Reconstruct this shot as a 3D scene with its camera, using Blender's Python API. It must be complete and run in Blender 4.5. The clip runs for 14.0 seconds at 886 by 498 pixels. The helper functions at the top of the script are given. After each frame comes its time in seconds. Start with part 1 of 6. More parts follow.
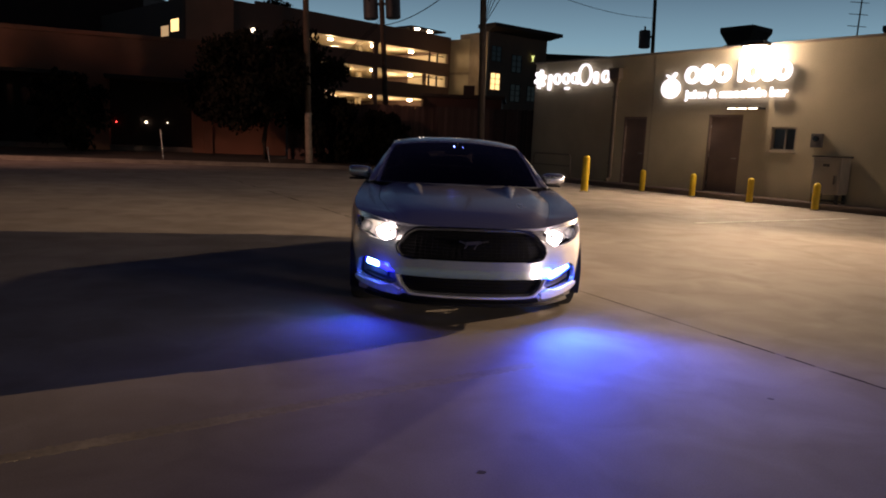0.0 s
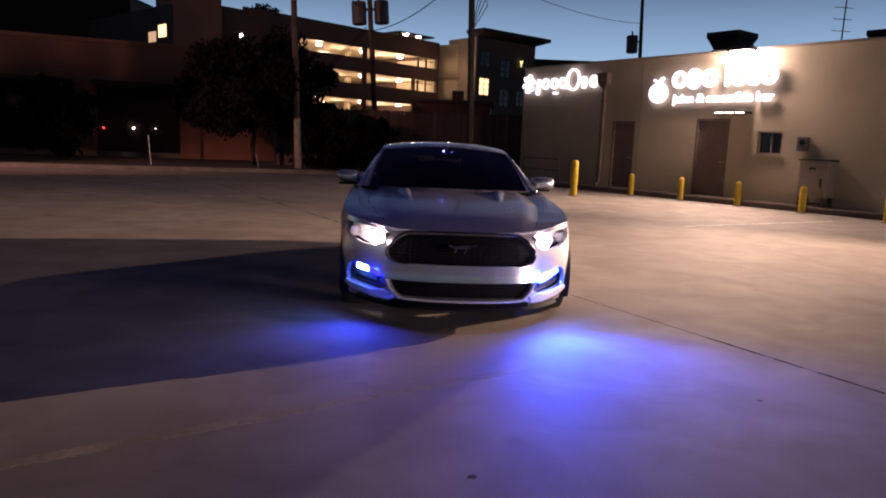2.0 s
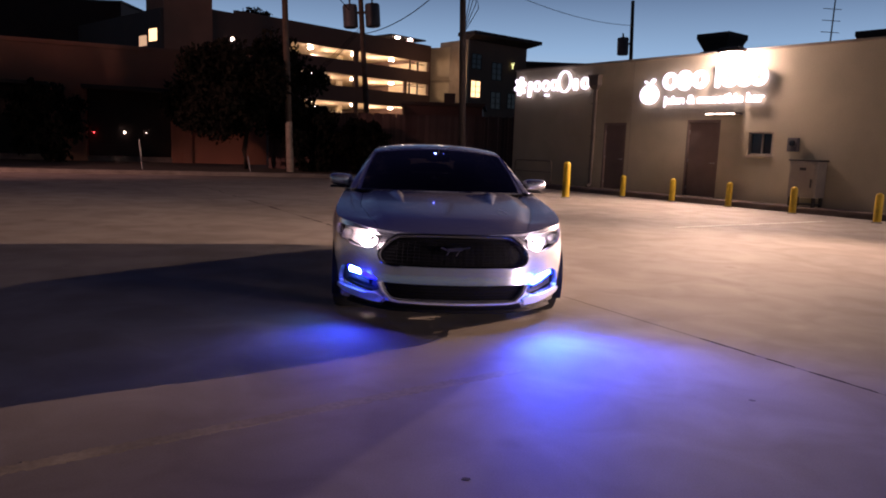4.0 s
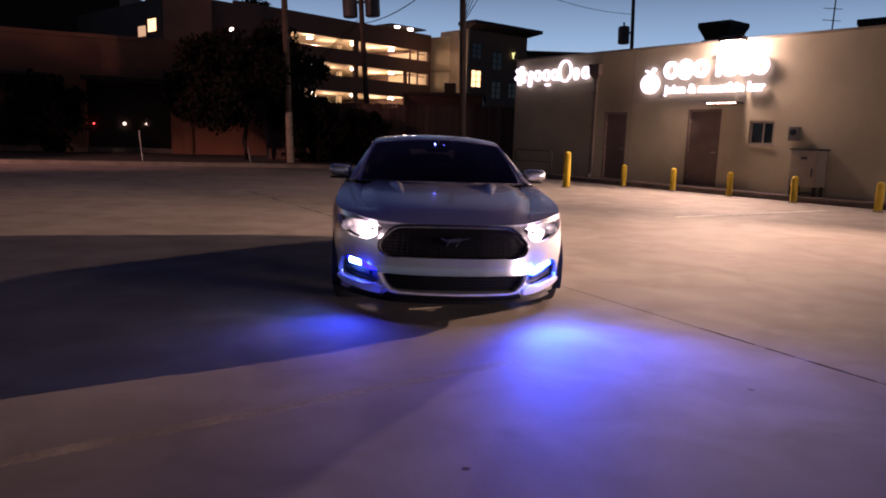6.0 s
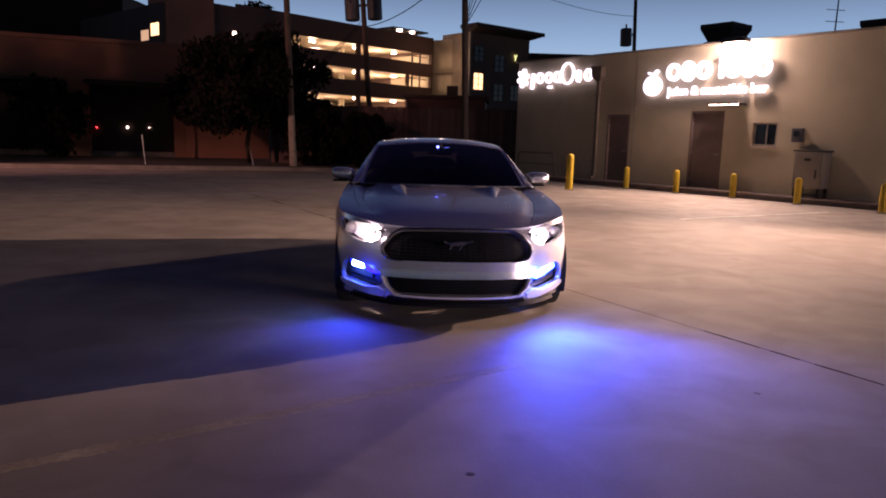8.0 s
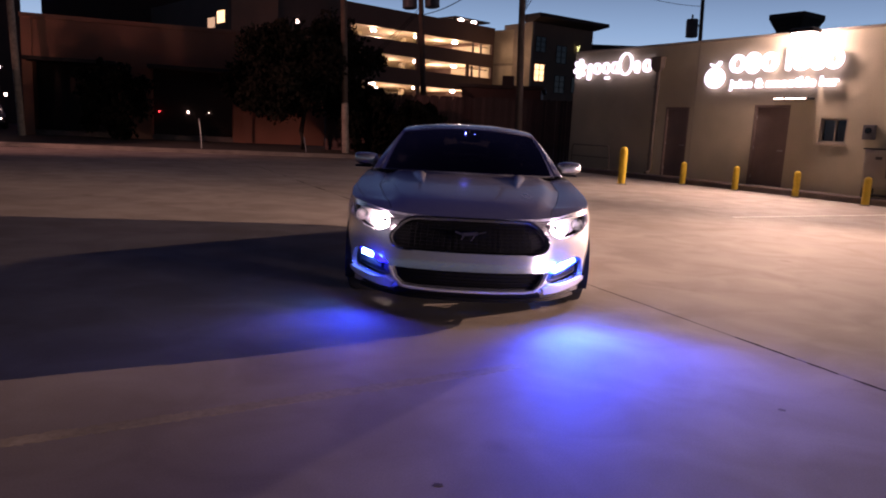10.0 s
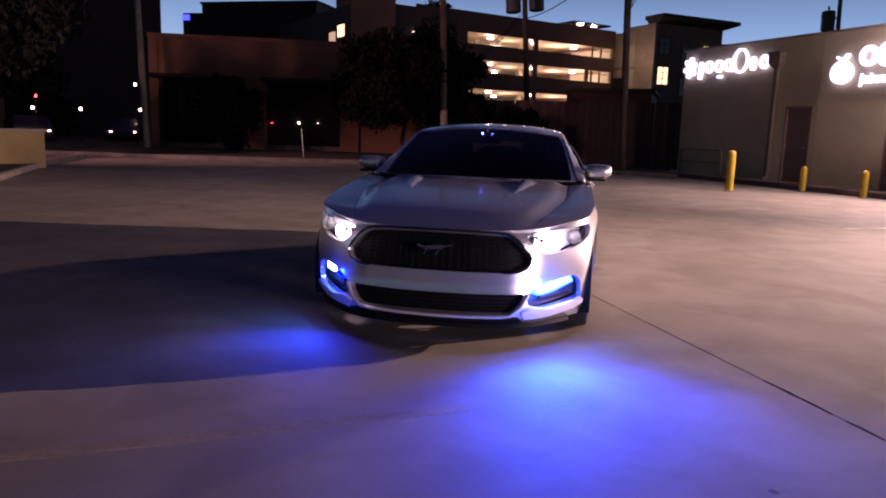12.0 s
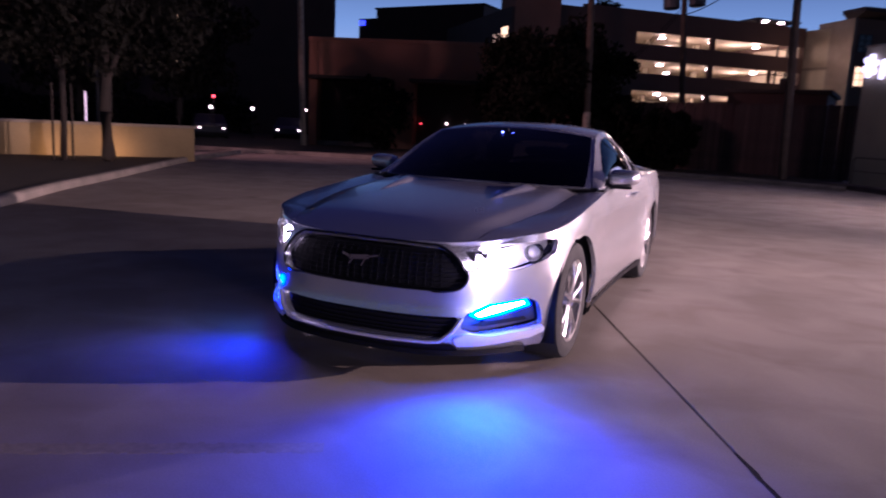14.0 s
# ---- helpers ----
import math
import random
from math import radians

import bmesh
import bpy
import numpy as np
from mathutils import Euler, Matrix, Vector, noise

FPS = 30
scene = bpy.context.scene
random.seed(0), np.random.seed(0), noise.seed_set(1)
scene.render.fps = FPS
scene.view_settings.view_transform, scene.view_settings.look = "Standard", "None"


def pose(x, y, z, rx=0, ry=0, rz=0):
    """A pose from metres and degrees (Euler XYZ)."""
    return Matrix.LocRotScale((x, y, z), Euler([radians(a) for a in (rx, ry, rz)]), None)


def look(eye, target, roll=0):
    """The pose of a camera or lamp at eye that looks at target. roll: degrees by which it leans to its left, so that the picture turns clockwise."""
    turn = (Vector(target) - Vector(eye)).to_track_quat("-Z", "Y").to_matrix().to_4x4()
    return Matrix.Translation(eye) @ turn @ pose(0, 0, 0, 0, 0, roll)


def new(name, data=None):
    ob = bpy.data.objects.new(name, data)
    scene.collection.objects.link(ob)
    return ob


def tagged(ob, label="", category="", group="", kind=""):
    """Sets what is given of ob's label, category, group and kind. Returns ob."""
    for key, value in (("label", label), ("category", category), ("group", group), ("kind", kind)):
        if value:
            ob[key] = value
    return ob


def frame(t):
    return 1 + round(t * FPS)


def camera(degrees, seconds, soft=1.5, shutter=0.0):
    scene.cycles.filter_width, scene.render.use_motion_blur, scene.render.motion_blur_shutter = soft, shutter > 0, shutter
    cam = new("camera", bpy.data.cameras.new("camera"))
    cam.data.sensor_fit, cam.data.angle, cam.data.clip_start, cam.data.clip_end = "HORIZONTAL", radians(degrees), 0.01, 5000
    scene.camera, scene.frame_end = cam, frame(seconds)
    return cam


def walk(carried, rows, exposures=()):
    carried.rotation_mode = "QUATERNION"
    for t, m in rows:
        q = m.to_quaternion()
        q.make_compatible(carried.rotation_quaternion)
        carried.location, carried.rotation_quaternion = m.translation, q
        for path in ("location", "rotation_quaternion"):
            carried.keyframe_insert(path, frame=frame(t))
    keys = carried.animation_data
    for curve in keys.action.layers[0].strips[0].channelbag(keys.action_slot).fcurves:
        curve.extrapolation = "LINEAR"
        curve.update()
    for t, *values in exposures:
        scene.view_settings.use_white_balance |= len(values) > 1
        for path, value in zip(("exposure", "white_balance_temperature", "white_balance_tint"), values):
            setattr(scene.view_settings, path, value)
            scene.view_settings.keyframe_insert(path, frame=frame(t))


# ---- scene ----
cam = camera(63.8, 14.0, soft=1.9, shutter=0.5)
PATH = [
    (0, (0.114, 0.02, 1.368), (0.067, 1.996, 1.059), 2.6),
    (0.5, (0.112, 0.022, 1.369), (0.079, 1.998, 1.065), 2.8),
    (1, (0.107, 0.024, 1.363), (0.084, 2.001, 1.063), 2.6),
    (1.5, (0.112, 0.031, 1.365), (0.095, 2.009, 1.069), 2.5),
    (2, (0.115, 0.023, 1.363), (0.096, 2.002, 1.069), 2.4),
    (2.5, (0.117, 0.024, 1.367), (0.101, 2.003, 1.082), 2.3),
    (3, (0.119, 0.022, 1.365), (0.112, 2.001, 1.08), 2.3),
    (5.5, (0.121, 0.036, 1.36), (0.125, 2.014, 1.063), 1.9),
    (6, (0.127, 0.022, 1.366), (0.126, 1.997, 1.053), 1.9),
    (6.5, (0.122, 0.037, 1.366), (0.12, 2.012, 1.053), 1.9),
    (7, (0.122, 0.036, 1.365), (0.118, 2.013, 1.058), 1.9),
    (7.5, (0.12, 0.037, 1.365), (0.11, 2.014, 1.064), 1.7),
    (8, (0.123, 0.04, 1.368), (0.114, 2.016, 1.062), 1.7),
    (8.2, (0.123, 0.038, 1.367), (0.115, 2.014, 1.056), 1.7),
    (10.5, (0.603, 0.504, 1.326), (0.366, 2.461, 0.989), 1.9),
    (11, (0.806, 0.712, 1.328), (0.504, 2.66, 0.989), 0.5),
    (11.5, (1.086, 0.883, 1.319), (0.648, 2.798, 0.942), 3.1),
    (12, (1.317, 1.166, 1.294), (0.808, 3.073, 0.967), 1.9),
    (12.5, (1.581, 1.413, 1.291), (0.946, 3.274, 0.928), 1.5),
    (13, (1.897, 1.608, 1.312), (1.106, 3.399, 0.905), 3.8),
    (13.5, (2.121, 1.873, 1.295), (1.323, 3.676, 0.958), 5.2),
    (14, (2.306, 2.144, 1.303), (1.367, 3.877, 0.965), 2.7),
]
walk(cam, [(t, look(eye, target, roll)) for t, eye, target, roll in PATH], exposures=[(0, 0.62, 7300, 26), (1, 0.95, 7000, 40), (3, 1.0, 6650, 44), (6, 1.02, 6800, 49), (8.2, 1.02, 6800, 50), (12, 0.92, 6200, 56), (14, 0.66, 5450, 62)])

# ---------------------------------------------------------------- world and large lights
world = bpy.data.worlds.new("dusk_sky")
scene.world = world
world.use_nodes = True
wn = world.node_tree.nodes
wl = world.node_tree.links
# blue hour: pale towards the horizon, deep blue overhead
where, split, ramp = wn.new("ShaderNodeTexCoord"), wn.new("ShaderNodeSeparateXYZ"), wn.new("ShaderNodeValToRGB")
wl.new(where.outputs["Generated"], split.inputs[0])
wl.new(split.outputs["Z"], ramp.inputs[0])
steps = [(0.0, (0.20, 0.30, 0.32)), (0.06, (0.195, 0.33, 0.36)), (0.13, (0.11, 0.23, 0.30)), (0.23, (0.026, 0.056, 0.098)), (0.42, (0.007, 0.009, 0.030)), (1.0, (0.004, 0.0035, 0.015))]
while len(ramp.color_ramp.elements) < len(steps):
    ramp.color_ramp.elements.new(0.5)
for el, (at, c) in zip(ramp.color_ramp.elements, steps):
    el.position, el.color = at, (*c, 1)
# the afterglow lies beyond the garage; the sky opposite is nearly night
turn = wn.new("ShaderNodeMapRange")
turn.interpolation_type = "SMOOTHSTEP"
for slot, value in zip(("From Min", "From Max", "To Min", "To Max"), (-0.45, 0.75, 0.20, 1.0)):
    turn.inputs[slot].default_value = value
wl.new(split.outputs["Y"], turn.inputs["Value"])
fade = wn.new("ShaderNodeMix")
fade.data_type, fade.blend_type = "RGBA", "MULTIPLY"
fade.inputs[0].default_value = 1.0
wl.new(ramp.outputs["Color"], fade.inputs[6])
wl.new(turn.outputs["Result"], fade.inputs[7])
wl.new(fade.outputs[2], wn["Background"].inputs[0])
wn["Background"].inputs[1].default_value = 1.0


def lamp(name, kind, m, power, colour, **more):
    data = bpy.data.lights.new(name, kind)
    data.energy, data.color = power, colour
    if "size" in more:
        if kind == "AREA":
            data.shape, data.size = "DISK", more["size"]
        else:
            data.shadow_soft_size = more["size"]
    if "spread" in more:
        data.spread = radians(more["spread"])
    if "cone" in more:
        data.spot_size, data.spot_blend = radians(more["cone"]), more.get("blend", 0.5)
    ob = new(name, data)
    ob.matrix_world = m
    return ob


# wall: along d, outward normal -n
WD = Vector((0.606, -0.795, 0)).normalized()
WN = Vector((0.795, 0.606, 0)).normalized()


def on_wall(u, z, out=0.0):
    """A point u metres along the shop wall, at height z, that far in front of its face."""
    p = WD * u + WN * (19.0 - out)
    return Vector((p.x, p.y, z))


lamp("wall_floodlight_beam", "SPOT", look(on_wall(-11.35, 4.12, 0.42), (-5, 9, 0.8)), 1800, (1.0, 0.83, 0.55), size=0.16, cone=165, blend=1.0)
lamp("wall_floodlight_spill", "POINT", pose(*on_wall(-11.35, 4.12, 0.42)), 95, (1.0, 0.84, 0.62), size=0.10)
lamp("second_floodlight_beam", "SPOT", look(on_wall(-2.8, 2.5, 0.45), (-8.0, 6.6, 3.8)), 13000, (1.0, 0.775, 0.50), size=0.025, cone=60, blend=1.0)
lamp("street_lamp_beam", "SPOT", look((-26.35, 23.3, 5.6), (-22, 20, 0)), 90, (1.0, 0.66, 0.30), size=0.2, cone=130, blend=0.6)
# added lamp with no source in view; lights the car's nose and left side
lamp("car_front_fill", "SPOT", look((20.5, -2.8, 1.0), (0.6, 6, 0.5)), 5200, (1.0, 0.92, 0.82), size=1.2, cone=26, blend=0.7)
# added lamp without mast or fixture; brightens the warehouse wall and far ground
lamp("warehouse_fill", "SPOT", look((-22, 8, 8.0), (-15, 33, 2.5)), 5200, (1.0, 0.56, 0.40), size=0.3, cone=62, blend=0.8)
for x, y in ((-14.9, 14.9), (-15.65, 13.75), (-16.85, 11.9)):
    lamp("wall_wash_light", "SPOT", look((x + 0.67, y - 0.44, 0.24), (x, y, 0.30)), 9, (1.0, 0.62, 0.18), size=0.05, cone=140, blend=0.9)

# ---------------------------------------------------------------- materials
def material(name, colour, rough=0.6, metal=0.0, vary=0.15, scale=6.0, grain=60.0, bump=0.15, coat=0.0, second=None, spec=0.5, per_object=0.0):
    """A surface with stains at one scale, grain at a second and fine relief."""
    m = bpy.data.materials.new(name)
    m.use_nodes = True
    n, l = m.node_tree.nodes, m.node_tree.links
    b = n["Principled BSDF"]
    tc = n.new("ShaderNodeTexCoord")
    big, small = n.new("ShaderNodeTexNoise"), n.new("ShaderNodeTexNoise")
    big.inputs["Scale"].default_value, big.inputs["Detail"].default_value = scale, 6
    small.inputs["Scale"].default_value, small.inputs["Detail"].default_value = grain, 4
    l.new(tc.outputs["Object"], big.inputs["Vector"])
    l.new(tc.outputs["Object"], small.inputs["Vector"])
    ramp = n.new("ShaderNodeValToRGB")
    dark = second or tuple(c * (1 - vary) for c in colour)
    ramp.color_ramp.elements[0].position, ramp.color_ramp.elements[1].position = 0.35, 0.68
    ramp.color_ramp.elements[0].color, ramp.color_ramp.elements[1].color = (*dark, 1), (*colour, 1)
    l.new(big.outputs["Fac"], ramp.inputs["Fac"])
    mix = n.new("ShaderNodeMix")
    mix.data_type, mix.blend_type = "RGBA", "MULTIPLY"
    mix.inputs[0].default_value = min(1.0, vary * 1.5)
    l.new(ramp.outputs["Color"], mix.inputs[6])
    l.new(small.outputs["Fac"], mix.inputs[7])
    colour_out = mix.outputs[2]
    gain = n.new("ShaderNodeMix")
    gain.data_type, gain.blend_type = "RGBA", "MULTIPLY"
    gain.inputs[0].default_value = 1.0
    g = 1 + vary * 0.75
    gain.inputs[7].default_value = (g, g, g, 1)
    l.new(colour_out, gain.inputs[6])
    colour_out = gain.outputs[2]
    if per_object:
        info, hue = n.new("ShaderNodeObjectInfo"), n.new("ShaderNodeHueSaturation")
        rng = n.new("ShaderNodeMapRange")
        rng.inputs[3].default_value, rng.inputs[4].default_value = 1 - per_object, 1 + per_object
        l.new(info.outputs["Random"], rng.inputs[0])
        l.new(rng.outputs[0], hue.inputs["Value"])
        l.new(colour_out, hue.inputs["Color"])
        colour_out = hue.outputs["Color"]
    l.new(colour_out, b.inputs["Base Color"])
    b.inputs["Metallic"].default_value = metal
    b.inputs["Specular IOR Level"].default_value = spec
    b.inputs["Coat Weight"].default_value = coat
    b.inputs["Coat Roughness"].default_value = 0.05
    rr = n.new("ShaderNodeMapRange")
    rr.inputs[3].default_value, rr.inputs[4].default_value = max(0.02, rough * 0.85), min(1, rough * 1.15)
    l.new(big.outputs["Fac"], rr.inputs[0])
    l.new(rr.outputs[0], b.inputs["Roughness"])
    if bump:
        bp = n.new("ShaderNodeBump")
        bp.inputs["Strength"].default_value, bp.inputs["Distance"].default_value = bump, 0.01
        l.new(small.outputs["Fac"], bp.inputs["Height"])
        l.new(bp.outputs[0], b.inputs["Normal"])
    return m


def glow(name, colour, strength):
    m = bpy.data.materials.new(name)
    m.use_nodes = True
    b = m.node_tree.nodes["Principled BSDF"]
    b.inputs["Base Color"].default_value = (*colour, 1)
    b.inputs["Emission Color"].default_value = (*colour, 1)
    b.inputs["Emission Strength"].default_value = strength
    return m


def tinted_glass(name, tint, rough=0.02, ior=1.45):
    m = bpy.data.materials.new(name)
    m.use_nodes = True
    n, l = m.node_tree.nodes, m.node_tree.links
    n.remove(n["Principled BSDF"])
    clear, gloss, mix, fr = n.new("ShaderNodeBsdfTransparent"), n.new("ShaderNodeBsdfGlossy"), n.new("ShaderNodeMixShader"), n.new("ShaderNodeFresnel")
    clear.inputs[0].default_value = (*tint, 1)
    gloss.inputs["Roughness"].default_value = rough
    fr.inputs[0].default_value = ior
    l.new(fr.outputs[0], mix.inputs[0])
    l.new(clear.outputs[0], mix.inputs[1])
    l.new(gloss.outputs[0], mix.inputs[2])
    l.new(mix.outputs[0], n["Material Output"].inputs[0])
    return m


def concrete_paving():
    """Worn parking-lot concrete: broad stains, drip spots, fine grain."""
    m = material("lot_concrete", (0.45, 0.405, 0.36), rough=0.74, vary=0.22, scale=0.55, grain=110, bump=0.08, spec=0.35)
    n, l = m.node_tree.nodes, m.node_tree.links
    b = n["Principled BSDF"]
    src = b.inputs["Base Color"].links[0].from_socket
    tc = n.new("ShaderNodeTexCoord")
    vor = n.new("ShaderNodeTexVoronoi")
    vor.inputs["Scale"].default_value = 0.8
    warp = n.new("ShaderNodeTexNoise")
    warp.inputs["Scale"].default_value = 3.0
    l.new(tc.outputs["Object"], warp.inputs["Vector"])
    add = n.new("ShaderNodeMix")
    add.data_type = "VECTOR"
    add.inputs[0].default_value = 0.12
    l.new(tc.outputs["Object"], add.inputs[4])
    l.new(warp.outputs["Color"], add.inputs[5])
    l.new(add.outputs[1], vor.inputs["Vector"])
    ramp = n.new("ShaderNodeValToRGB")
    ramp.color_ramp.elements[0].position, ramp.color_ramp.elements[1].position = 0.02, 0.075
    ramp.color_ramp.elements[0].color, ramp.color_ramp.elements[1].color = (0.45, 0.42, 0.4, 1), (1, 1, 1, 1)
    l.new(vor.outputs["Distance"], ramp.inputs["Fac"])
    mul = n.new("ShaderNodeMix")
    mul.data_type, mul.blend_type = "RGBA", "MULTIPLY"
    mul.inputs[0].default_value = 0.7
    l.new(src, mul.inputs[6])
    l.new(ramp.outputs["Color"], mul.inputs[7])
    # broad worn lanes
    wave = n.new("ShaderNodeTexNoise")
    wave.inputs["Scale"].default_value, wave.inputs["Detail"].default_value = 0.16, 3
    l.new(tc.outputs["Object"], wave.inputs["Vector"])
    r2 = n.new("ShaderNodeValToRGB")
    r2.color_ramp.elements[0].position, r2.color_ramp.elements[1].position = 0.3, 0.7
    r2.color_ramp.elements[0].color, r2.color_ramp.elements[1].color = (0.70, 0.665, 0.64, 1), (1, 1, 1, 1)
    l.new(wave.outputs["Fac"], r2.inputs["Fac"])
    mul2 = n.new("ShaderNodeMix")
    mul2.data_type, mul2.blend_type = "RGBA", "MULTIPLY"
    mul2.inputs[0].default_value = 1.0
    l.new(mul.outputs[2], mul2.inputs[6])
    l.new(r2.outputs["Color"], mul2.inputs[7])
    # hand-sized mottling
    blotch = n.new("ShaderNodeTexNoise")
    blotch.inputs["Scale"].default_value, blotch.inputs["Detail"].default_value, blotch.inputs["Distortion"].default_value = 1.7, 7, 0.6
    l.new(tc.outputs["Object"], blotch.inputs["Vector"])
    r3 = n.new("ShaderNodeValToRGB")
    r3.color_ramp.elements[0].position, r3.color_ramp.elements[1].position = 0.34, 0.62
    r3.color_ramp.elements[0].color, r3.color_ramp.elements[1].color = (0.76, 0.735, 0.715, 1), (1, 1, 1, 1)
    l.new(blotch.outputs["Fac"], r3.inputs["Fac"])
    mul3 = n.new("ShaderNodeMix")
    mul3.data_type, mul3.blend_type = "RGBA", "MULTIPLY"
    mul3.inputs[0].default_value = 1.0
    l.new(mul2.outputs[2], mul3.inputs[6])
    l.new(r3.outputs["Color"], mul3.inputs[7])
    l.new(mul3.outputs[2], b.inputs["Base Color"])
    return m


CONCRETE = concrete_paving()
ASPHALT = material("asphalt", (0.055, 0.052, 0.05), rough=0.85, vary=0.3, scale=0.7, grain=60, bump=0.3)
JOINT_DUST = material("dusty_joint_filler", (0.20, 0.165, 0.14), rough=0.9, spec=0.1, vary=0.4, scale=3)
SEALANT = material("joint_sealant", (0.03, 0.025, 0.022), rough=0.9, spec=0.1, vary=0.3)
KERB = material("kerb_concrete", (0.27, 0.235, 0.20), rough=0.85, vary=0.4, scale=2.0, grain=40, bump=0.3)
STUCCO = material("tan_stucco", (0.55, 0.475, 0.335), rough=0.9, vary=0.22, scale=0.6, grain=45, bump=0.35, spec=0.2)
GARDEN_STUCCO = material("ochre_stucco", (0.42, 0.31, 0.16), rough=0.9, vary=0.25, scale=0.8, grain=45, bump=0.35, spec=0.2)
STUCCO_TRIM = material("stucco_trim", (0.36, 0.30, 0.23), rough=0.85, vary=0.2, scale=1.2, grain=45, bump=0.2)
WAREHOUSE = material("warehouse_stucco", (0.46, 0.21, 0.13), rough=0.9, vary=0.2, scale=0.5, grain=30, bump=0.3)
WAREHOUSE_DARK = material("dark_cladding", (0.085, 0.042, 0.034), rough=0.8, vary=0.25, scale=0.6)
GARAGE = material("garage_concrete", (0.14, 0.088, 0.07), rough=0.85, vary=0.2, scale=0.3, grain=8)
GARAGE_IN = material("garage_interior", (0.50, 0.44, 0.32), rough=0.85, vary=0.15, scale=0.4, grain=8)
FACADE = material("apartment_stucco", (0.22, 0.135, 0.095), rough=0.85, vary=0.15, scale=0.4, grain=10)
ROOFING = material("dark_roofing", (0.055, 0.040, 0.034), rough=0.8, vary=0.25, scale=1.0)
DOOR_PAINT = material("brown_door_paint", (0.20, 0.14, 0.115), rough=0.5, vary=0.18, scale=2.0, grain=30, bump=0.08)
STEEL = material("galvanised_steel", (0.42, 0.41, 0.40), rough=0.4, metal=0.9, vary=0.2, scale=5)
BROWN_METAL = material("brown_painted_metal", (0.20, 0.155, 0.12), rough=0.6, vary=0.2, scale=4)
DARK_STEEL = material("dark_painted_steel", (0.05, 0.045, 0.042), rough=0.5, metal=0.3, vary=0.2, scale=5)
YELLOW = material("yellow_bollard_paint", (0.72, 0.47, 0.02), rough=0.5, vary=0.22, scale=5, grain=30, bump=0.1)
LINE_WHITE = material("worn_white_line", (0.80, 0.78, 0.72), rough=0.8, vary=0.4, scale=3, grain=30)
LINE_YELLOW = material("faded_yellow_line", (0.40, 0.335, 0.235), rough=0.8, vary=0.35, scale=3, grain=30)
POLE_WOOD = material("creosoted_pole_wood", (0.13, 0.09, 0.065), rough=0.85, vary=0.35, scale=3, grain=24, bump=0.4)
POLE_PALE = material("pale_pole_guard", (0.40, 0.34, 0.27), rough=0.7, vary=0.35, scale=6, grain=24)
FENCE_WOOD = material("weathered_fence_wood", (0.10, 0.055, 0.048), rough=0.85, vary=0.3, scale=2, grain=20, bump=0.3, per_object=0.25)
BARK = material("tree_bark", (0.035, 0.024, 0.017), rough=0.95, vary=0.4, scale=4, grain=24, bump=0.5)
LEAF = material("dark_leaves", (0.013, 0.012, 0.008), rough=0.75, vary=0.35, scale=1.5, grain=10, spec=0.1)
SOIL = material("planting_soil", (0.06, 0.045, 0.03), rough=0.95, vary=0.4, scale=3, grain=30, bump=0.5)
WHITE_PANEL = material("white_enamel", (0.28, 0.24, 0.20), rough=0.5, vary=0.15, scale=3)
DARK_GLASS = material("dark_window_glass", (0.015, 0.016, 0.02), rough=0.08, vary=0.1, spec=0.6, bump=0)
SIGN_GLOW = glow("white_sign_face", (0.86, 0.91, 1.0), 1.0)
# walkway concrete, darker and redder than the kerb
WALK = material("dark_walk_concrete", (0.17, 0.125, 0.105), rough=0.85, vary=0.35, scale=1.6, grain=40, bump=0.3)
GREY_CAN = material("weathered_grey_paint", (0.12, 0.115, 0.12), rough=0.55, vary=0.25, scale=4)
OIL = material("oil_stain", (0.20, 0.175, 0.155), rough=0.95, spec=0.05, vary=0.3, scale=6, grain=40)
FLOOD_GLOW = glow("floodlight_lens", (1.0, 0.93, 0.80), 40.0)
PROJECTOR = material("projector_glass", (0.34, 0.34, 0.35), rough=0.08, vary=0.05, spec=0.9, bump=0)
TUBE_GLOW = glow("garage_lamp", (1.0, 0.84, 0.60), 40.0)
WARM_WINDOW = glow("lit_window", (1.0, 0.72, 0.30), 1.1)
DIM_WINDOW = glow("dim_window", (1.0, 0.70, 0.36), 0.3)
SMALL_WARM = glow("small_warm_lamp", (1.0, 0.85, 0.62), 6.0)
BLUE_SIGN = glow("blue_sign_face", (0.05, 0.08, 1.0), 1.6)
SMALL_RED = glow("small_red_lamp", (1.0, 0.06, 0.05), 5.0)

# car
PAINT = material("silver_metallic_paint", (0.76, 0.76, 0.79), rough=0.26, metal=0.85, vary=0.03, scale=2, grain=900, bump=0.0, coat=0.5, spec=0.3)
BLACK_PLASTIC = material("black_plastic", (0.006, 0.006, 0.008), rough=0.7, spec=0.15, vary=0.1, scale=8, bump=0.1)
GLOSS_BLACK = material("gloss_black_trim", (0.008, 0.008, 0.009), rough=0.12, vary=0.05, bump=0)
RUBBER = material("tyre_rubber", (0.018, 0.018, 0.018), rough=0.8, vary=0.2, scale=8, grain=50, bump=0.3)
RIM = material("machined_alloy", (0.62, 0.62, 0.63), rough=0.25, metal=0.95, vary=0.06, scale=6, bump=0)
CHROME = material("chrome", (0.85, 0.85, 0.86), rough=0.08, metal=1.0, vary=0.02, bump=0)
DISC_STEEL = material("brake_disc_steel", (0.35, 0.34, 0.33), rough=0.35, metal=0.9, vary=0.1)
CABIN = material("dark_cabin_trim", (0.02, 0.019, 0.019), rough=0.75, vary=0.2, scale=8)
WINDSHIELD = tinted_glass("tinted_windshield", (0.025, 0.026, 0.035))
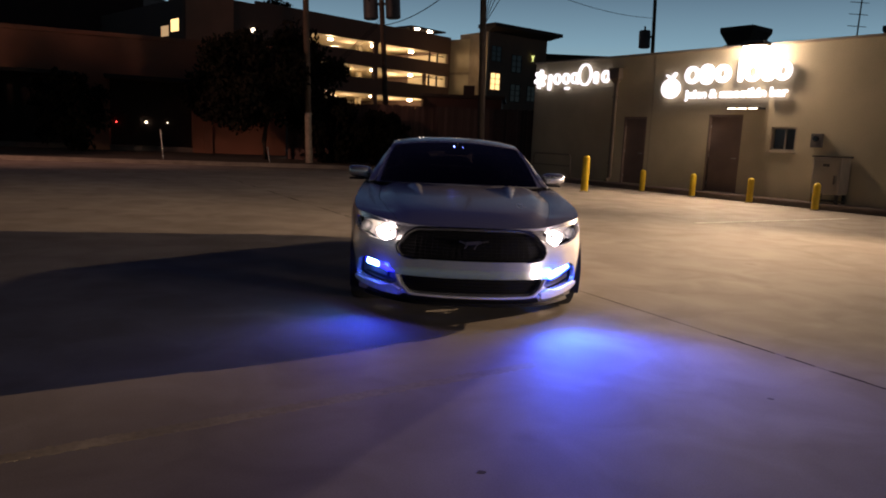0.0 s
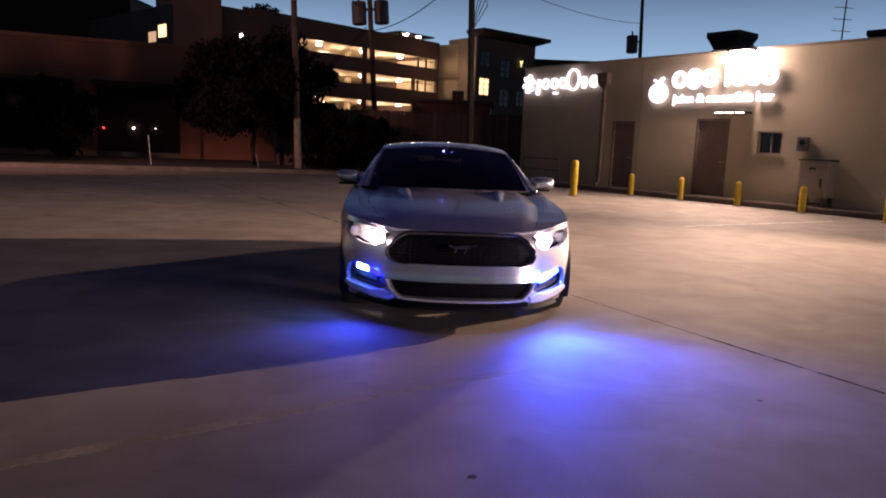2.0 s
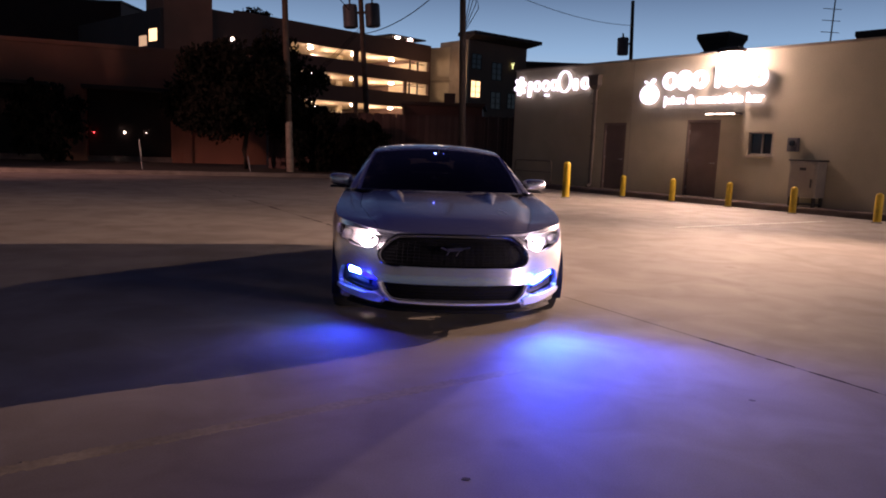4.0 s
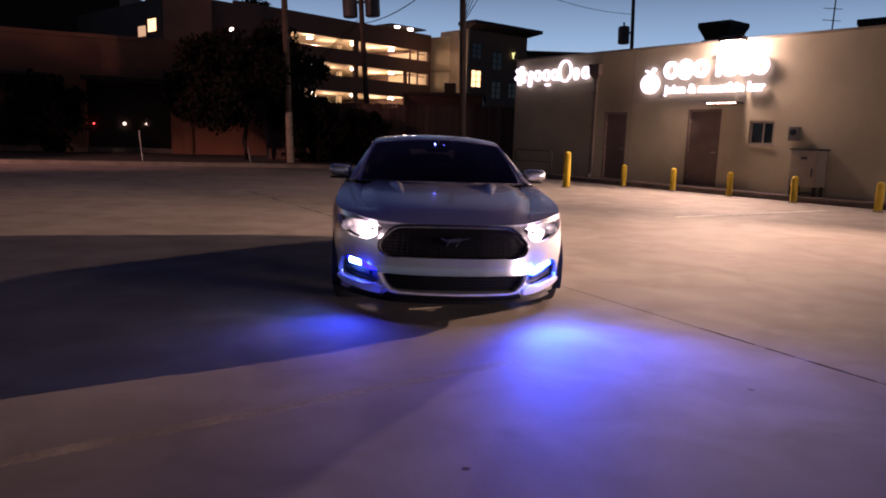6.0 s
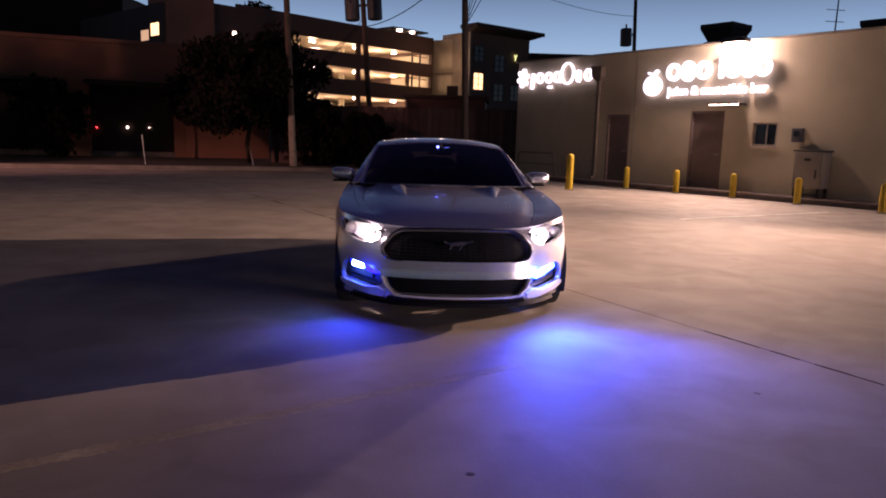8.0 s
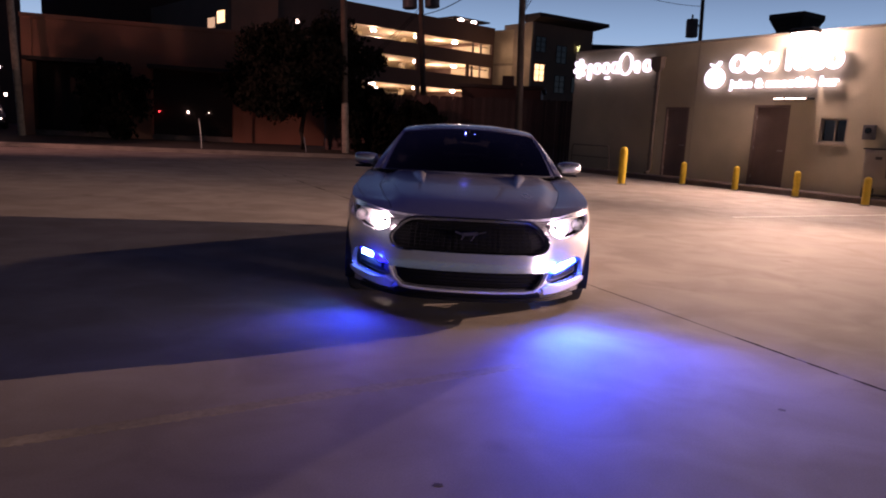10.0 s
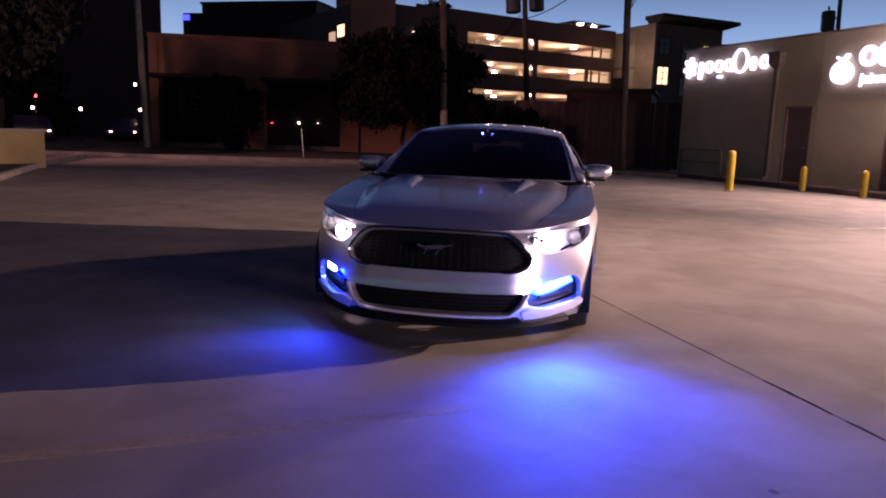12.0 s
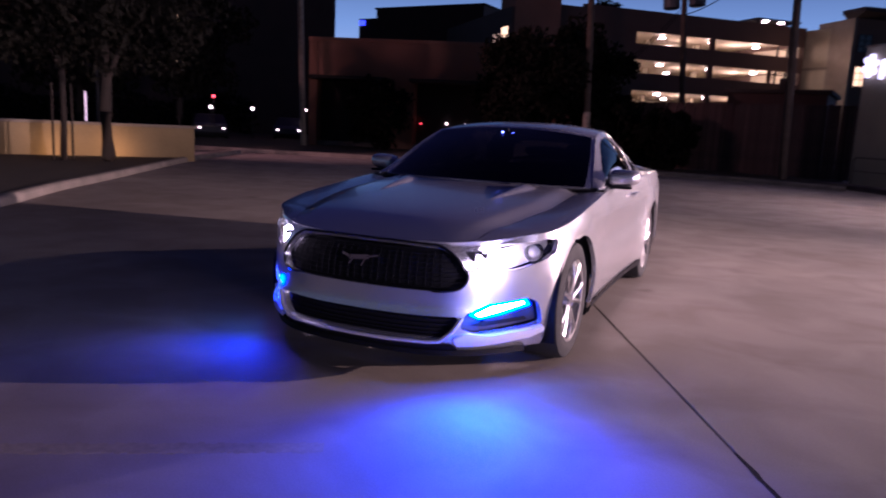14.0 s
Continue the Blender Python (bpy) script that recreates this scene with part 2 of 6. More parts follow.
SIDE_GLASS = tinted_glass("tinted_side_glass", (0.03, 0.032, 0.04))
LAMP_GLASS = tinted_glass("clear_lamp_cover", (0.92, 0.92, 0.92), ior=1.3)
HEAD_GLOW = glow("headlight_bulb", (1.0, 0.93, 0.87), 28.0)
BLUE_GLOW = glow("blue_led", (0.006, 0.055, 1.0), 18.0)
DEEP_BLUE_GLOW = glow("deep_blue_led", (0.006, 0.010, 1.0), 4.0)
BLUE_CORE = glow("blue_led_core", (0.10, 0.40, 1.0), 42.0)
PILOT = glow("blue_pilot_light", (0.12, 0.2, 1.0), 18.0)
POCKET = material("fog_pocket_plastic", (0.05, 0.05, 0.055), rough=0.5, spec=0.3, vary=0.1, scale=8, bump=0.05)
HOUSING = material("lamp_housing", (0.82, 0.80, 0.77), rough=0.35, metal=0.1, vary=0.05, bump=0)
CHROME_LIP = material("polished_silver_lip", (0.9, 0.9, 0.92), rough=0.22, metal=0.6, vary=0.02, bump=0)
LIP = material("bright_silver_lip", (0.80, 0.80, 0.82), rough=0.42, metal=0.5, vary=0.03, bump=0)
TAIL_RED = material("red_tail_lens", (0.25, 0.01, 0.01), rough=0.15, vary=0.05, bump=0)

# ---------------------------------------------------------------- building tools
def finish(bm, name, mat, smooth=False, angle=35):
    me = bpy.data.meshes.new(name)
    bmesh.ops.recalc_face_normals(bm, faces=bm.faces)
    if smooth:
        for f in bm.faces:
            f.smooth = True
        lim = radians(angle)
        for e in bm.edges:
            if len(e.link_faces) == 2 and e.calc_face_angle(0) > lim:
                e.smooth = False
    bm.to_mesh(me)
    bm.free()
    me.materials.append(mat)
    return me


def part(name, bm, mat, parent, label="", smooth=False, angle=35):
    ob = new(name, finish(bm, name, mat, smooth, angle))
    if parent:
        ob.parent = parent
    return tagged(ob, label)


def thing(name, m, label, category, group="", kind=""):
    ob = new(name)
    ob.matrix_basis = m
    ob.empty_display_size = 0.2
    return tagged(ob, label, category, group, kind)


def solo(name, bm, mat, m, label, category, group="", kind="", smooth=False, angle=35):
    ob = new(name, finish(bm, name, mat, smooth, angle))
    ob.matrix_basis = m
    return tagged(ob, label, category, group, kind)


def box(bm, x0, x1, y0, y1, z0, z1, bevel=0.0):
    made = bmesh.ops.create_cube(bm, size=1.0, matrix=Matrix.LocRotScale(((x0 + x1) / 2, (y0 + y1) / 2, (z0 + z1) / 2), None, (x1 - x0, y1 - y0, z1 - z0)))
    if bevel:
        edges = list({e for v in made["verts"] for e in v.link_edges})
        bmesh.ops.bevel(bm, geom=edges, offset=bevel, segments=2, affect="EDGES", profile=0.5)
    return bm


def boxed(*a, **k):
    return box(bmesh.new(), *a, **k)


def tube(bm, a, b, r0, r1=None, sides=14, caps=True):
    a, b = Vector(a), Vector(b)
    r1 = r0 if r1 is None else r1
    turn = (b - a).to_track_quat("Z", "Y").to_matrix().to_4x4()
    bmesh.ops.create_cone(bm, cap_ends=caps, segments=sides, radius1=r0, radius2=r1, depth=(b - a).length, matrix=Matrix.Translation((a + b) / 2) @ turn)
    return bm


def sweep(bm, points, radii, sides=8):
    """A tapered tube along points."""
    rings = []
    for i, p in enumerate(points):
        p = Vector(p)
        ahead = Vector(points[min(i + 1, len(points) - 1)]) - Vector(points[max(i - 1, 0)])
        q = ahead.to_track_quat("Z", "Y")
        r = radii[i] if hasattr(radii, "__len__") else radii
        rings.append([bm.verts.new(p + q @ Vector((r * math.cos(2 * math.pi * k / sides), r * math.sin(2 * math.pi * k / sides), 0))) for k in range(sides)])
    for a, b in zip(rings, rings[1:]):
        for k in range(sides):
            bm.faces.new((a[k], a[(k + 1) % sides], b[(k + 1) % sides], b[k]))
    bm.faces.new(rings[0][::-1])
    bm.faces.new(rings[-1])
    return bm


def prism(bm, outline, z0, z1):
    """An upright solid on a plan outline."""
    low = [bm.verts.new((x, y, z0)) for x, y in outline]
    top = [bm.verts.new((x, y, z1)) for x, y in outline]
    n = len(outline)
    bm.faces.new(low[::-1])
    bm.faces.new(top)
    for i in range(n):
        bm.faces.new((low[i], low[(i + 1) % n], top[(i + 1) % n], top[i]))
    return bm


def lathe(bm, profile, axis="x", sides=40, at=(0, 0, 0), close=False):
    """Turns (along, radius) pairs round an axis."""
    at = Vector(at)
    rings = []
    for a, r in profile:
        ring = []
        for k in range(sides):
            c, s = r * math.cos(2 * math.pi * k / sides), r * math.sin(2 * math.pi * k / sides)
            v = {"x": (a, c, s), "y": (c, a, s), "z": (c, s, a)}[axis]
            ring.append(bm.verts.new(at + Vector(v)))
        rings.append(ring)
    pairs = list(zip(rings, rings[1:])) + ([(rings[-1], rings[0])] if close else [])
    for p, q in pairs:
        for k in range(sides):
            bm.faces.new((p[k], p[(k + 1) % sides], q[(k + 1) % sides], q[k]))
    if not close:
        bm.faces.new(rings[0][::-1])
        bm.faces.new(rings[-1])
    return bm


def grid(bm, rows):
    """A sheet through rows of points."""
    vs = [[bm.verts.new(p) for p in r] for r in rows]
    for a, b in zip(vs, vs[1:]):
        for i in range(len(a) - 1):
            bm.faces.new((a[i], a[i + 1], b[i + 1], b[i]))
    return bm


def curve_at(points, t):
    """Catmull-Rom through (key, ...values) rows at key t."""
    k = 0
    while k < len(points) - 2 and t > points[k + 1][0]:
        k += 1
    p1, p2 = points[k], points[k + 1]
    p0, p3 = points[max(k - 1, 0)], points[min(k + 2, len(points) - 1)]
    h = p2[0] - p1[0]
    f = max(0.0, min(1.0, (t - p1[0]) / h))
    out = []
    for i in range(1, len(p1)):
        m1 = (p2[i] - p0[i]) / max(p2[0] - p0[0], 1e-6) * h
        m2 = (p3[i] - p1[i]) / max(p3[0] - p1[0], 1e-6) * h
        out.append((2 * f ** 3 - 3 * f ** 2 + 1) * p1[i] + (f ** 3 - 2 * f ** 2 + f) * m1 + (-2 * f ** 3 + 3 * f ** 2) * p2[i] + (f ** 3 - f ** 2) * m2)
    return out if len(out) > 1 else out[0]

# ---------------------------------------------------------------- ground
JOINT_AT, JOINT_DIR = Vector((2.0, 5.38, 0)), Vector((0.508, -0.861, 0)).normalized()
JOINT_SIDE = Vector((-JOINT_DIR.y, JOINT_DIR.x, 0))

solo("ground", boxed(-420, 420, -260, 560, -0.6, -0.03), ASPHALT, Matrix(), "dark asphalt ground that reaches the horizon", "ground", kind="structure")

lot = thing("pavement", Matrix(), "worn pale concrete parking lot with sealed joints", "pavement", kind="structure")


def slab(a0, a1, s0, s1):
    """One poured bay: a0..a1 along the joint, s0..s1 to its side."""
    bm = bmesh.new()
    pts = [JOINT_AT + JOINT_DIR * a + JOINT_SIDE * s for a, s in ((a0, s0), (a1, s0), (a1, s1), (a0, s1))]
    prism(bm, [(p.x, p.y) for p in pts], -0.028, 0.0)
    bmesh.ops.recalc_face_normals(bm, faces=bm.faces)
    top = [e for e in bm.edges if all(v.co.z > -0.001 for v in e.verts)]
    bmesh.ops.bevel(bm, geom=top, offset=0.004, segments=1, affect="EDGES")
    return part("concrete_slab", bm, CONCRETE, lot)


slab(-45, 34, 0.005, 30)
slab(-45, 34, -30, -0.005)
bm = bmesh.new()
pts = [JOINT_AT + JOINT_DIR * a + JOINT_SIDE * s for a, s in ((-44, -0.005), (33, -0.005), (33, 0.005), (-44, 0.005))]
prism(bm, [(p.x, p.y) for p in pts], -0.027, -0.003)
part("joint_sealant", bm, JOINT_DUST, lot, "dusty grey joint filler")
# worn lengths where the filler has swollen or the edge has spalled
r = random.Random(5)
bm = bmesh.new()
a = 0.15
while a < 7.0:
    ln = r.uniform(0.12, 0.7)
    w = r.uniform(0.009, 0.016)
    n = max(3, int(ln / 0.06))
    left = [JOINT_AT + JOINT_DIR * (a + ln * k / n) + JOINT_SIDE * (0.003 + w * math.sin(math.pi * k / n) * r.uniform(0.3, 1.0)) for k in range(n + 1)]
    right = [JOINT_AT + JOINT_DIR * (a + ln * k / n) - JOINT_SIDE * (0.003 + w * math.sin(math.pi * k / n) * r.uniform(0.3, 1.0)) for k in range(n + 1)]
    prism(bm, [(p.x, p.y) for p in left + right[::-1]], -0.004, 0.0012)
    a += ln + r.uniform(-0.03, 0.12)
part("spalled_edge", bm, SEALANT, lot, "dark crumbled joint edge")
bm = bmesh.new()
a = -16.5
while a < -5.5:
    ln = r.uniform(0.2, 0.9)
    w = r.uniform(0.006, 0.022) * (1.5 if -9.5 < a < -6.5 else 1.0)
    n = max(3, int(ln / 0.1))
    left = [JOINT_AT + JOINT_DIR * (a + ln * k / n) + JOINT_SIDE * (0.004 + w * math.sin(math.pi * k / n) * r.uniform(0.3, 1.0)) for k in range(n + 1)]
    right = [JOINT_AT + JOINT_DIR * (a + ln * k / n) - JOINT_SIDE * (0.004 + w * math.sin(math.pi * k / n) * r.uniform(0.3, 1.0)) for k in range(n + 1)]
    prism(bm, [(p.x, p.y) for p in left + right[::-1]], -0.004, 0.0012)
    a += ln + r.uniform(0.0, 0.5) + (0.0 if -9.5 < a < -6.5 else 0.6)
part("spalled_edge", bm, SEALANT, lot, "dark crumbled joint edge")


def blot(x, y, size, seed):
    """A flat stain with an uneven edge."""
    q = random.Random(seed)
    n = 18
    ring = []
    for k in range(n):
        t = 2 * math.pi * k / n
        d = size * (0.75 + 0.35 * q.random())
        ring.append((x + d * math.cos(t), y + d * 0.8 * math.sin(t)))
    bm = bmesh.new()
    prism(bm, ring, 0.0004, 0.0012)
    return part("oil_spot", bm, OIL, lot, "dark dried oil spot")


blot(0.25, 2.81, 0.02, 1)
blot(1.9, 3.9, 0.02, 2)


def stripe(name, a, b, width, mat, label):
    a, b = Vector((*a, 0)), Vector((*b, 0))
    side = (b - a).normalized().cross(Vector((0, 0, 1))) * width / 2
    bm = bmesh.new()
    prism(bm, [((p).x, (p).y) for p in (a - side, b - side, b + side, a + side)], 0.0005, 0.004)
    solo(name, bm, mat, Matrix(), label, "road marking", kind="structure")


# a line worn down to flakes of paint
r = random.Random(11)
bm = bmesh.new()
fa, fd = Vector((-2.9, 1.85, 0)), Vector((0.82, 0.572, 0))
fs = Vector((-fd.y, fd.x, 0))
for k in range(172):
    a0, b0 = -0.05 * r.uniform(0.75, 1), 0.05 * r.uniform(0.75, 1)
    p = [fa + fd * (0.025 * k) + fs * a0, fa + fd * (0.025 * k + 0.0249) + fs * a0 * r.uniform(0.7, 1.2), fa + fd * (0.025 * k + 0.0249) + fs * b0, fa + fd * (0.025 * k) + fs * b0 * r.uniform(0.7, 1.2)]
    prism(bm, [(v.x, v.y) for v in p], -0.002, 0.0012)
solo("faded_line", bm, LINE_YELLOW, Matrix(), "faded yellow paint line flaking off the concrete", "road marking", kind="structure")
stripe("parking_line", (4.5, 13.4), (8.6, 15.9), 0.11, LINE_WHITE, "worn white painted parking line on the concrete")


def kerb_strip(name, points, width, height, label):
    """A kerb that follows points, with a rounded top edge."""
    bm = bmesh.new()
    rows = []
    for i, p in enumerate(points):
        p = Vector((*p, 0))
        d = (Vector((*points[min(i + 1, len(points) - 1)], 0)) - Vector((*points[max(i - 1, 0)], 0))).normalized()
        s = Vector((-d.y, d.x, 0))
        rows.append([p + s * a + Vector((0, 0, z)) for a, z in ((0, 0), (0.012, height - 0.03), (0.04, height), (width, height), (width, 0))])
    grid(bm, rows)
    return solo(name, bm, KERB, Matrix(), label, "kerb", kind="structure", smooth=True)


LEFT_KERB = [(-3.0, 2.2), (-5.6, 5.4), (-7.6, 8.0), (-8.6, 9.2), (-9.5, 10.5), (-10.6, 12.05), (-12.3, 14.4), (-13.6, 16.2), (-14.8, 18.0), (-15.7, 19.7), (-16.8, 21.6)]
kerb_strip("kerb", LEFT_KERB, 0.16, 0.13, "pale concrete kerb round a planting island")
kerb_strip("kerb", [(-14.0, 0.96), (-7.0, 1.16), (-3.02, 2.17)], 0.16, 0.13, "pale concrete kerb round a planting island")
bm = bmesh.new()
prism(bm, [(x - 0.1, y + 0.04) for x, y in LEFT_KERB[:8]] + [(-14.2, 16.3), (-16.4, 12.9), (-21.8, 4.6), (-14.0, 1.0), (-7.0, 1.2)], 0.001, 0.11)
solo("planting_island", bm, SOIL, Matrix(), "dark soil planting island behind the kerb", "planting bed", kind="structure")

FAR_KERB = [(-34.0, 17.8), (-26.0, 20.6), (-20.0, 22.1), (-16.0, 23.0), (-12.0, 24.4), (-8.0, 26.2), (-5.5, 27.2), (-3.0, 27.2), (0.0, 26.7), (2.55, 25.6)]
kerb_strip("kerb", FAR_KERB, 0.18, 0.14, "pale concrete kerb along the far edge of the lot")
bm = bmesh.new()
prism(bm, [(x, y + 0.16) for x, y in FAR_KERB] + [(2.6, 44), (-34, 44)], 0.001, 0.125)
solo("planting_bed", bm, SOIL, Matrix(), "dark planted strip beyond the far kerb", "planting bed", kind="structure")

# ---------------------------------------------------------------- shop building
WALL = Matrix(((WD.x, WN.x, 0, WN.x * 19.0), (WD.y, WN.y, 0, WN.y * 19.0), (0, 0, 1, 0), (0, 0, 0, 1)))
U0, U1, TOP = -20.5, 14.0, 4.26
shop = thing("wall_shop", WALL, "tan stucco shop wall with doors and a parapet", "wall", kind="structure")
holes = [(-16.05, -15.12, 0.15, 2.33), (-12.85, -11.75, 0.15, 2.40), (-10.86, -10.15, 1.42, 2.06)]
bm = bmesh.new()
at = U0
for a, b, z0, z1 in holes:
    box(bm, at, a, 0, 0.3, 0, TOP)
    box(bm, a, b, 0, 0.3, z1, TOP)
    if z0 > 0:
        box(bm, a, b, 0, 0.3, 0, z0)
    at = b
box(bm, at, U1, 0, 0.3, 0, TOP)
bmesh.ops.remove_doubles(bm, verts=bm.verts, dist=0.0005)
part("front_wall", bm, STUCCO, shop)
part("side_wall", boxed(U0, U0 + 0.3, 0.302, 20, 0, TOP), STUCCO, shop)
part("back_wall", boxed(U0 + 0.302, U1, 19.7, 20, 0, TOP), STUCCO, shop)
part("end_wall", boxed(U1 - 0.3, U1, 0.302, 19.698, 0, TOP), STUCCO, shop)
part("roof_deck", boxed(U0 + 0.302, U1 - 0.302, 0.302, 19.698, TOP - 0.5, TOP - 0.3), ROOFING, shop)
part("parapet_cap", boxed(U0 - 0.04, U1, -0.04, 0.34, TOP + 0.002, TOP + 0.07, bevel=0.012), STUCCO_TRIM, shop, "painted metal parapet cap")
part("control_joint", boxed(-14.97, -14.955, -0.006, 0.004, 0.16, TOP), STUCCO_TRIM, shop)

bm = boxed(U0 - 0.4, U1, -0.75, -0.002, 0.001, 0.15, bevel=0.02)
solo("sidewalk", bm, WALK, WALL, "raised concrete walkway along the shop wall", "pavement", kind="structure", smooth=True)


def shop_door(u0, u1, z0, z1):
    d = thing("door", WALL @ pose((u0 + u1) / 2, 0.10, z0), "closed dark brown steel service door", "door", kind="structure")
    w = (u1 - u0) / 2
    h = z1 - z0
    bm = bmesh.new()
    box(bm, -w + 0.002, -w + 0.06, -0.1, 0.12, 0, h - 0.002)
    box(bm, w - 0.06, w - 0.002, -0.1, 0.12, 0, h - 0.002)
    box(bm, -w + 0.062, w - 0.062, -0.1, 0.12, h - 0.06, h - 0.002)
    part("door_frame", bm, DOOR_PAINT, d)
    leaf = part("door_leaf", boxed(-w + 0.066, w - 0.066, -0.03, 0.015, 0.008, h - 0.064, bevel=0.004), DOOR_PAINT, d)
    bm = bmesh.new()
    tube(bm, (w - 0.15, -0.032, 1.0), (w - 0.15, -0.085, 1.0), 0.016)
    tube(bm, (w - 0.15, -0.08, 1.0), (w - 0.27, -0.08, 1.0), 0.011)
    part("handle", bm, STEEL, leaf, "steel lever handle", smooth=True)
    bm = bmesh.new()
    for z in (0.25, 1.05, h - 0.35):
        tube(bm, (-w + 0.068, -0.036, z - 0.05), (-w + 0.068, -0.036, z + 0.05), 0.01)
    part("hinge", bm, STEEL, leaf)
    return d


shop_door(-16.05, -15.12, 0.15, 2.33)
shop_door(-12.85, -11.75, 0.15, 2.40)

win = thing("window_shop", WALL @ pose(-10.505, 0.1, 1.42), "small dark service window with a pale frame", "window", kind="structure")
bm = bmesh.new()
for a, b, c, d in ((-0.352, -0.30, 0, 0.64), (0.30, 0.352, 0, 0.64), (-0.298, 0.298, 0, 0.05), (-0.298, 0.298, 0.59, 0.64), (0.02, 0.05, 0.052, 0.588)):
    box(bm, a, b, -0.06, 0.03, c, d)
part("window_frame", bm, WHITE_PANEL, win)
part("pane", boxed(-0.298, 0.298, -0.01, -0.004, 0.052, 0.588), DARK_GLASS, win)
part("window_sill", boxed(-0.40, 0.40, -0.14, -0.062, -0.05, -0.002, bevel=0.006), STUCCO_TRIM, win)


def leader_head():
    d = thing("downspout", WALL @ pose(-16.47, -0.001, 0.15), "brown metal rain leader box and downspout", "downspout")
    bm = bmesh.new()
    ring = []
    for z, w, dep in ((3.28, 0.07, 0.10), (3.42, 0.20, 0.20), (3.72, 0.22, 0.22), (3.76, 0.25, 0.24)):
        ring.append([bm.verts.new(p) for p in ((-w, -dep, z), (w, -dep, z), (w, 0, z), (-w, 0, z))])
    for p, q in zip(ring, ring[1:]):
        for k in range(4):
            bm.faces.new((p[k], p[(k + 1) % 4], q[(k + 1) % 4], q[k]))
    bm.faces.new(ring[-1])
    bm.faces.new(ring[0][::-1])
    part("leader_box", bm, BROWN_METAL, d)
    bm = bmesh.new()
    box(bm, -0.06, 0.06, -0.10, -0.01, 0.12, 3.3, bevel=0.008)
    part("pipe", bm, BROWN_METAL, d)
    part("outlet", sweep(bmesh.new(), [(0, -0.055, 0.14), (0, -0.10, 0.06), (0, -0.22, 0.03)], [0.055, 0.055, 0.05]), BROWN_METAL, d, smooth=True)
    for z in (0.6, 1.7, 2.8):
        part("strap", boxed(-0.10, 0.10, -0.108, -0.002, z, z + 0.04), BROWN_METAL, d)


leader_head()


def flood_light(u, top, shield):
    """An area light on a short arm: flat housing with a lit drop lens below it."""
    d = thing("wall_floodlight", WALL @ pose(u, 0, top), "lit area floodlight on a short arm over the wall", "floodlight", group="floodlights on the shop wall")
    part("wall_plate", boxed(-0.09, 0.09, -0.02, -0.002, -0.02, 0.14, bevel=0.006), DARK_STEEL, d)
    part("arm", sweep(bmesh.new(), [(0, -0.02, 0.06), (0, -0.14, 0.10), (0, -0.24, 0.11)], 0.028, 10), DARK_STEEL, d, smooth=True)
    head = part("lamp_head", boxed(-0.34, 0.34, -0.62, -0.22, 0.08, 0.20, bevel=0.035), DARK_STEEL, d, "dark flat lamp housing", smooth=True)
    bm = bmesh.new()
    rows = []
    for f, z in ((1.0, 0.078), (0.99, 0.03), (0.93, -0.03), (0.78, -0.075), (0.5, -0.10), (0.001, -0.11)):
        rows.append([(0.31 * f * math.copysign(abs(math.cos(q)) ** 0.6, math.cos(q)), -0.42 + 0.18 * f * math.copysign(abs(math.sin(q)) ** 0.6, math.sin(q)), z) for q in [2 * math.pi * k / 36 for k in range(37)]])
    grid(bm, rows)
    lens = part("lens", bm, FLOOD_GLOW, head, "glowing white drop lens", smooth=True)
    lens.visible_shadow = False
    # out-of-view plate, added only to keep this beam off the tree crowns
    if shield:
        part("added_beam_cutoff", boxed(-0.36, 0.36, -0.645, -0.622, 0.0, 0.20), DARK_STEEL, head)
    for k in range(6):
        x = -0.25 + 0.10 * k
        part("cooling_fin", boxed(x - 0.008, x + 0.008, -0.56, -0.28, 0.202, 0.24), DARK_STEEL, head)


flood_light(-11.35, 4.12, False)
flood_light(-2.8, 2.51, True)


def canopy_light():
    d = thing("door_light", WALL @ pose(-11.62, 0, 2.5), "slim canopy light with three lit strips over a door", "wall light")
    part("canopy", boxed(-0.52, 0.52, -0.30, -0.002, 0.03, 0.09, bevel=0.01), DARK_STEEL, d)
    for x in (-0.32, 0.0, 0.32):
        part("tube", boxed(x - 0.13, x + 0.13, -0.315, -0.302, 0.035, 0.06), SMALL_WARM, d, "lit warm strip")


canopy_light()


def meter_box():
    d = thing("meter_box", WALL @ pose(-9.55, 0, 1.55), "small grey electric meter box on the wall", "meter box")
    part("body", boxed(-0.14, 0.14, -0.12, -0.002, 0, 0.36, bevel=0.01), GREY_CAN, d)
    bm = lathe(bmesh.new(), [(-0.17, 0.065), (-0.15, 0.08), (-0.122, 0.08)], axis="y", sides=24, at=(0, 0, 0.22))
    part("dial_cover", bm, DARK_GLASS, d)


meter_box()


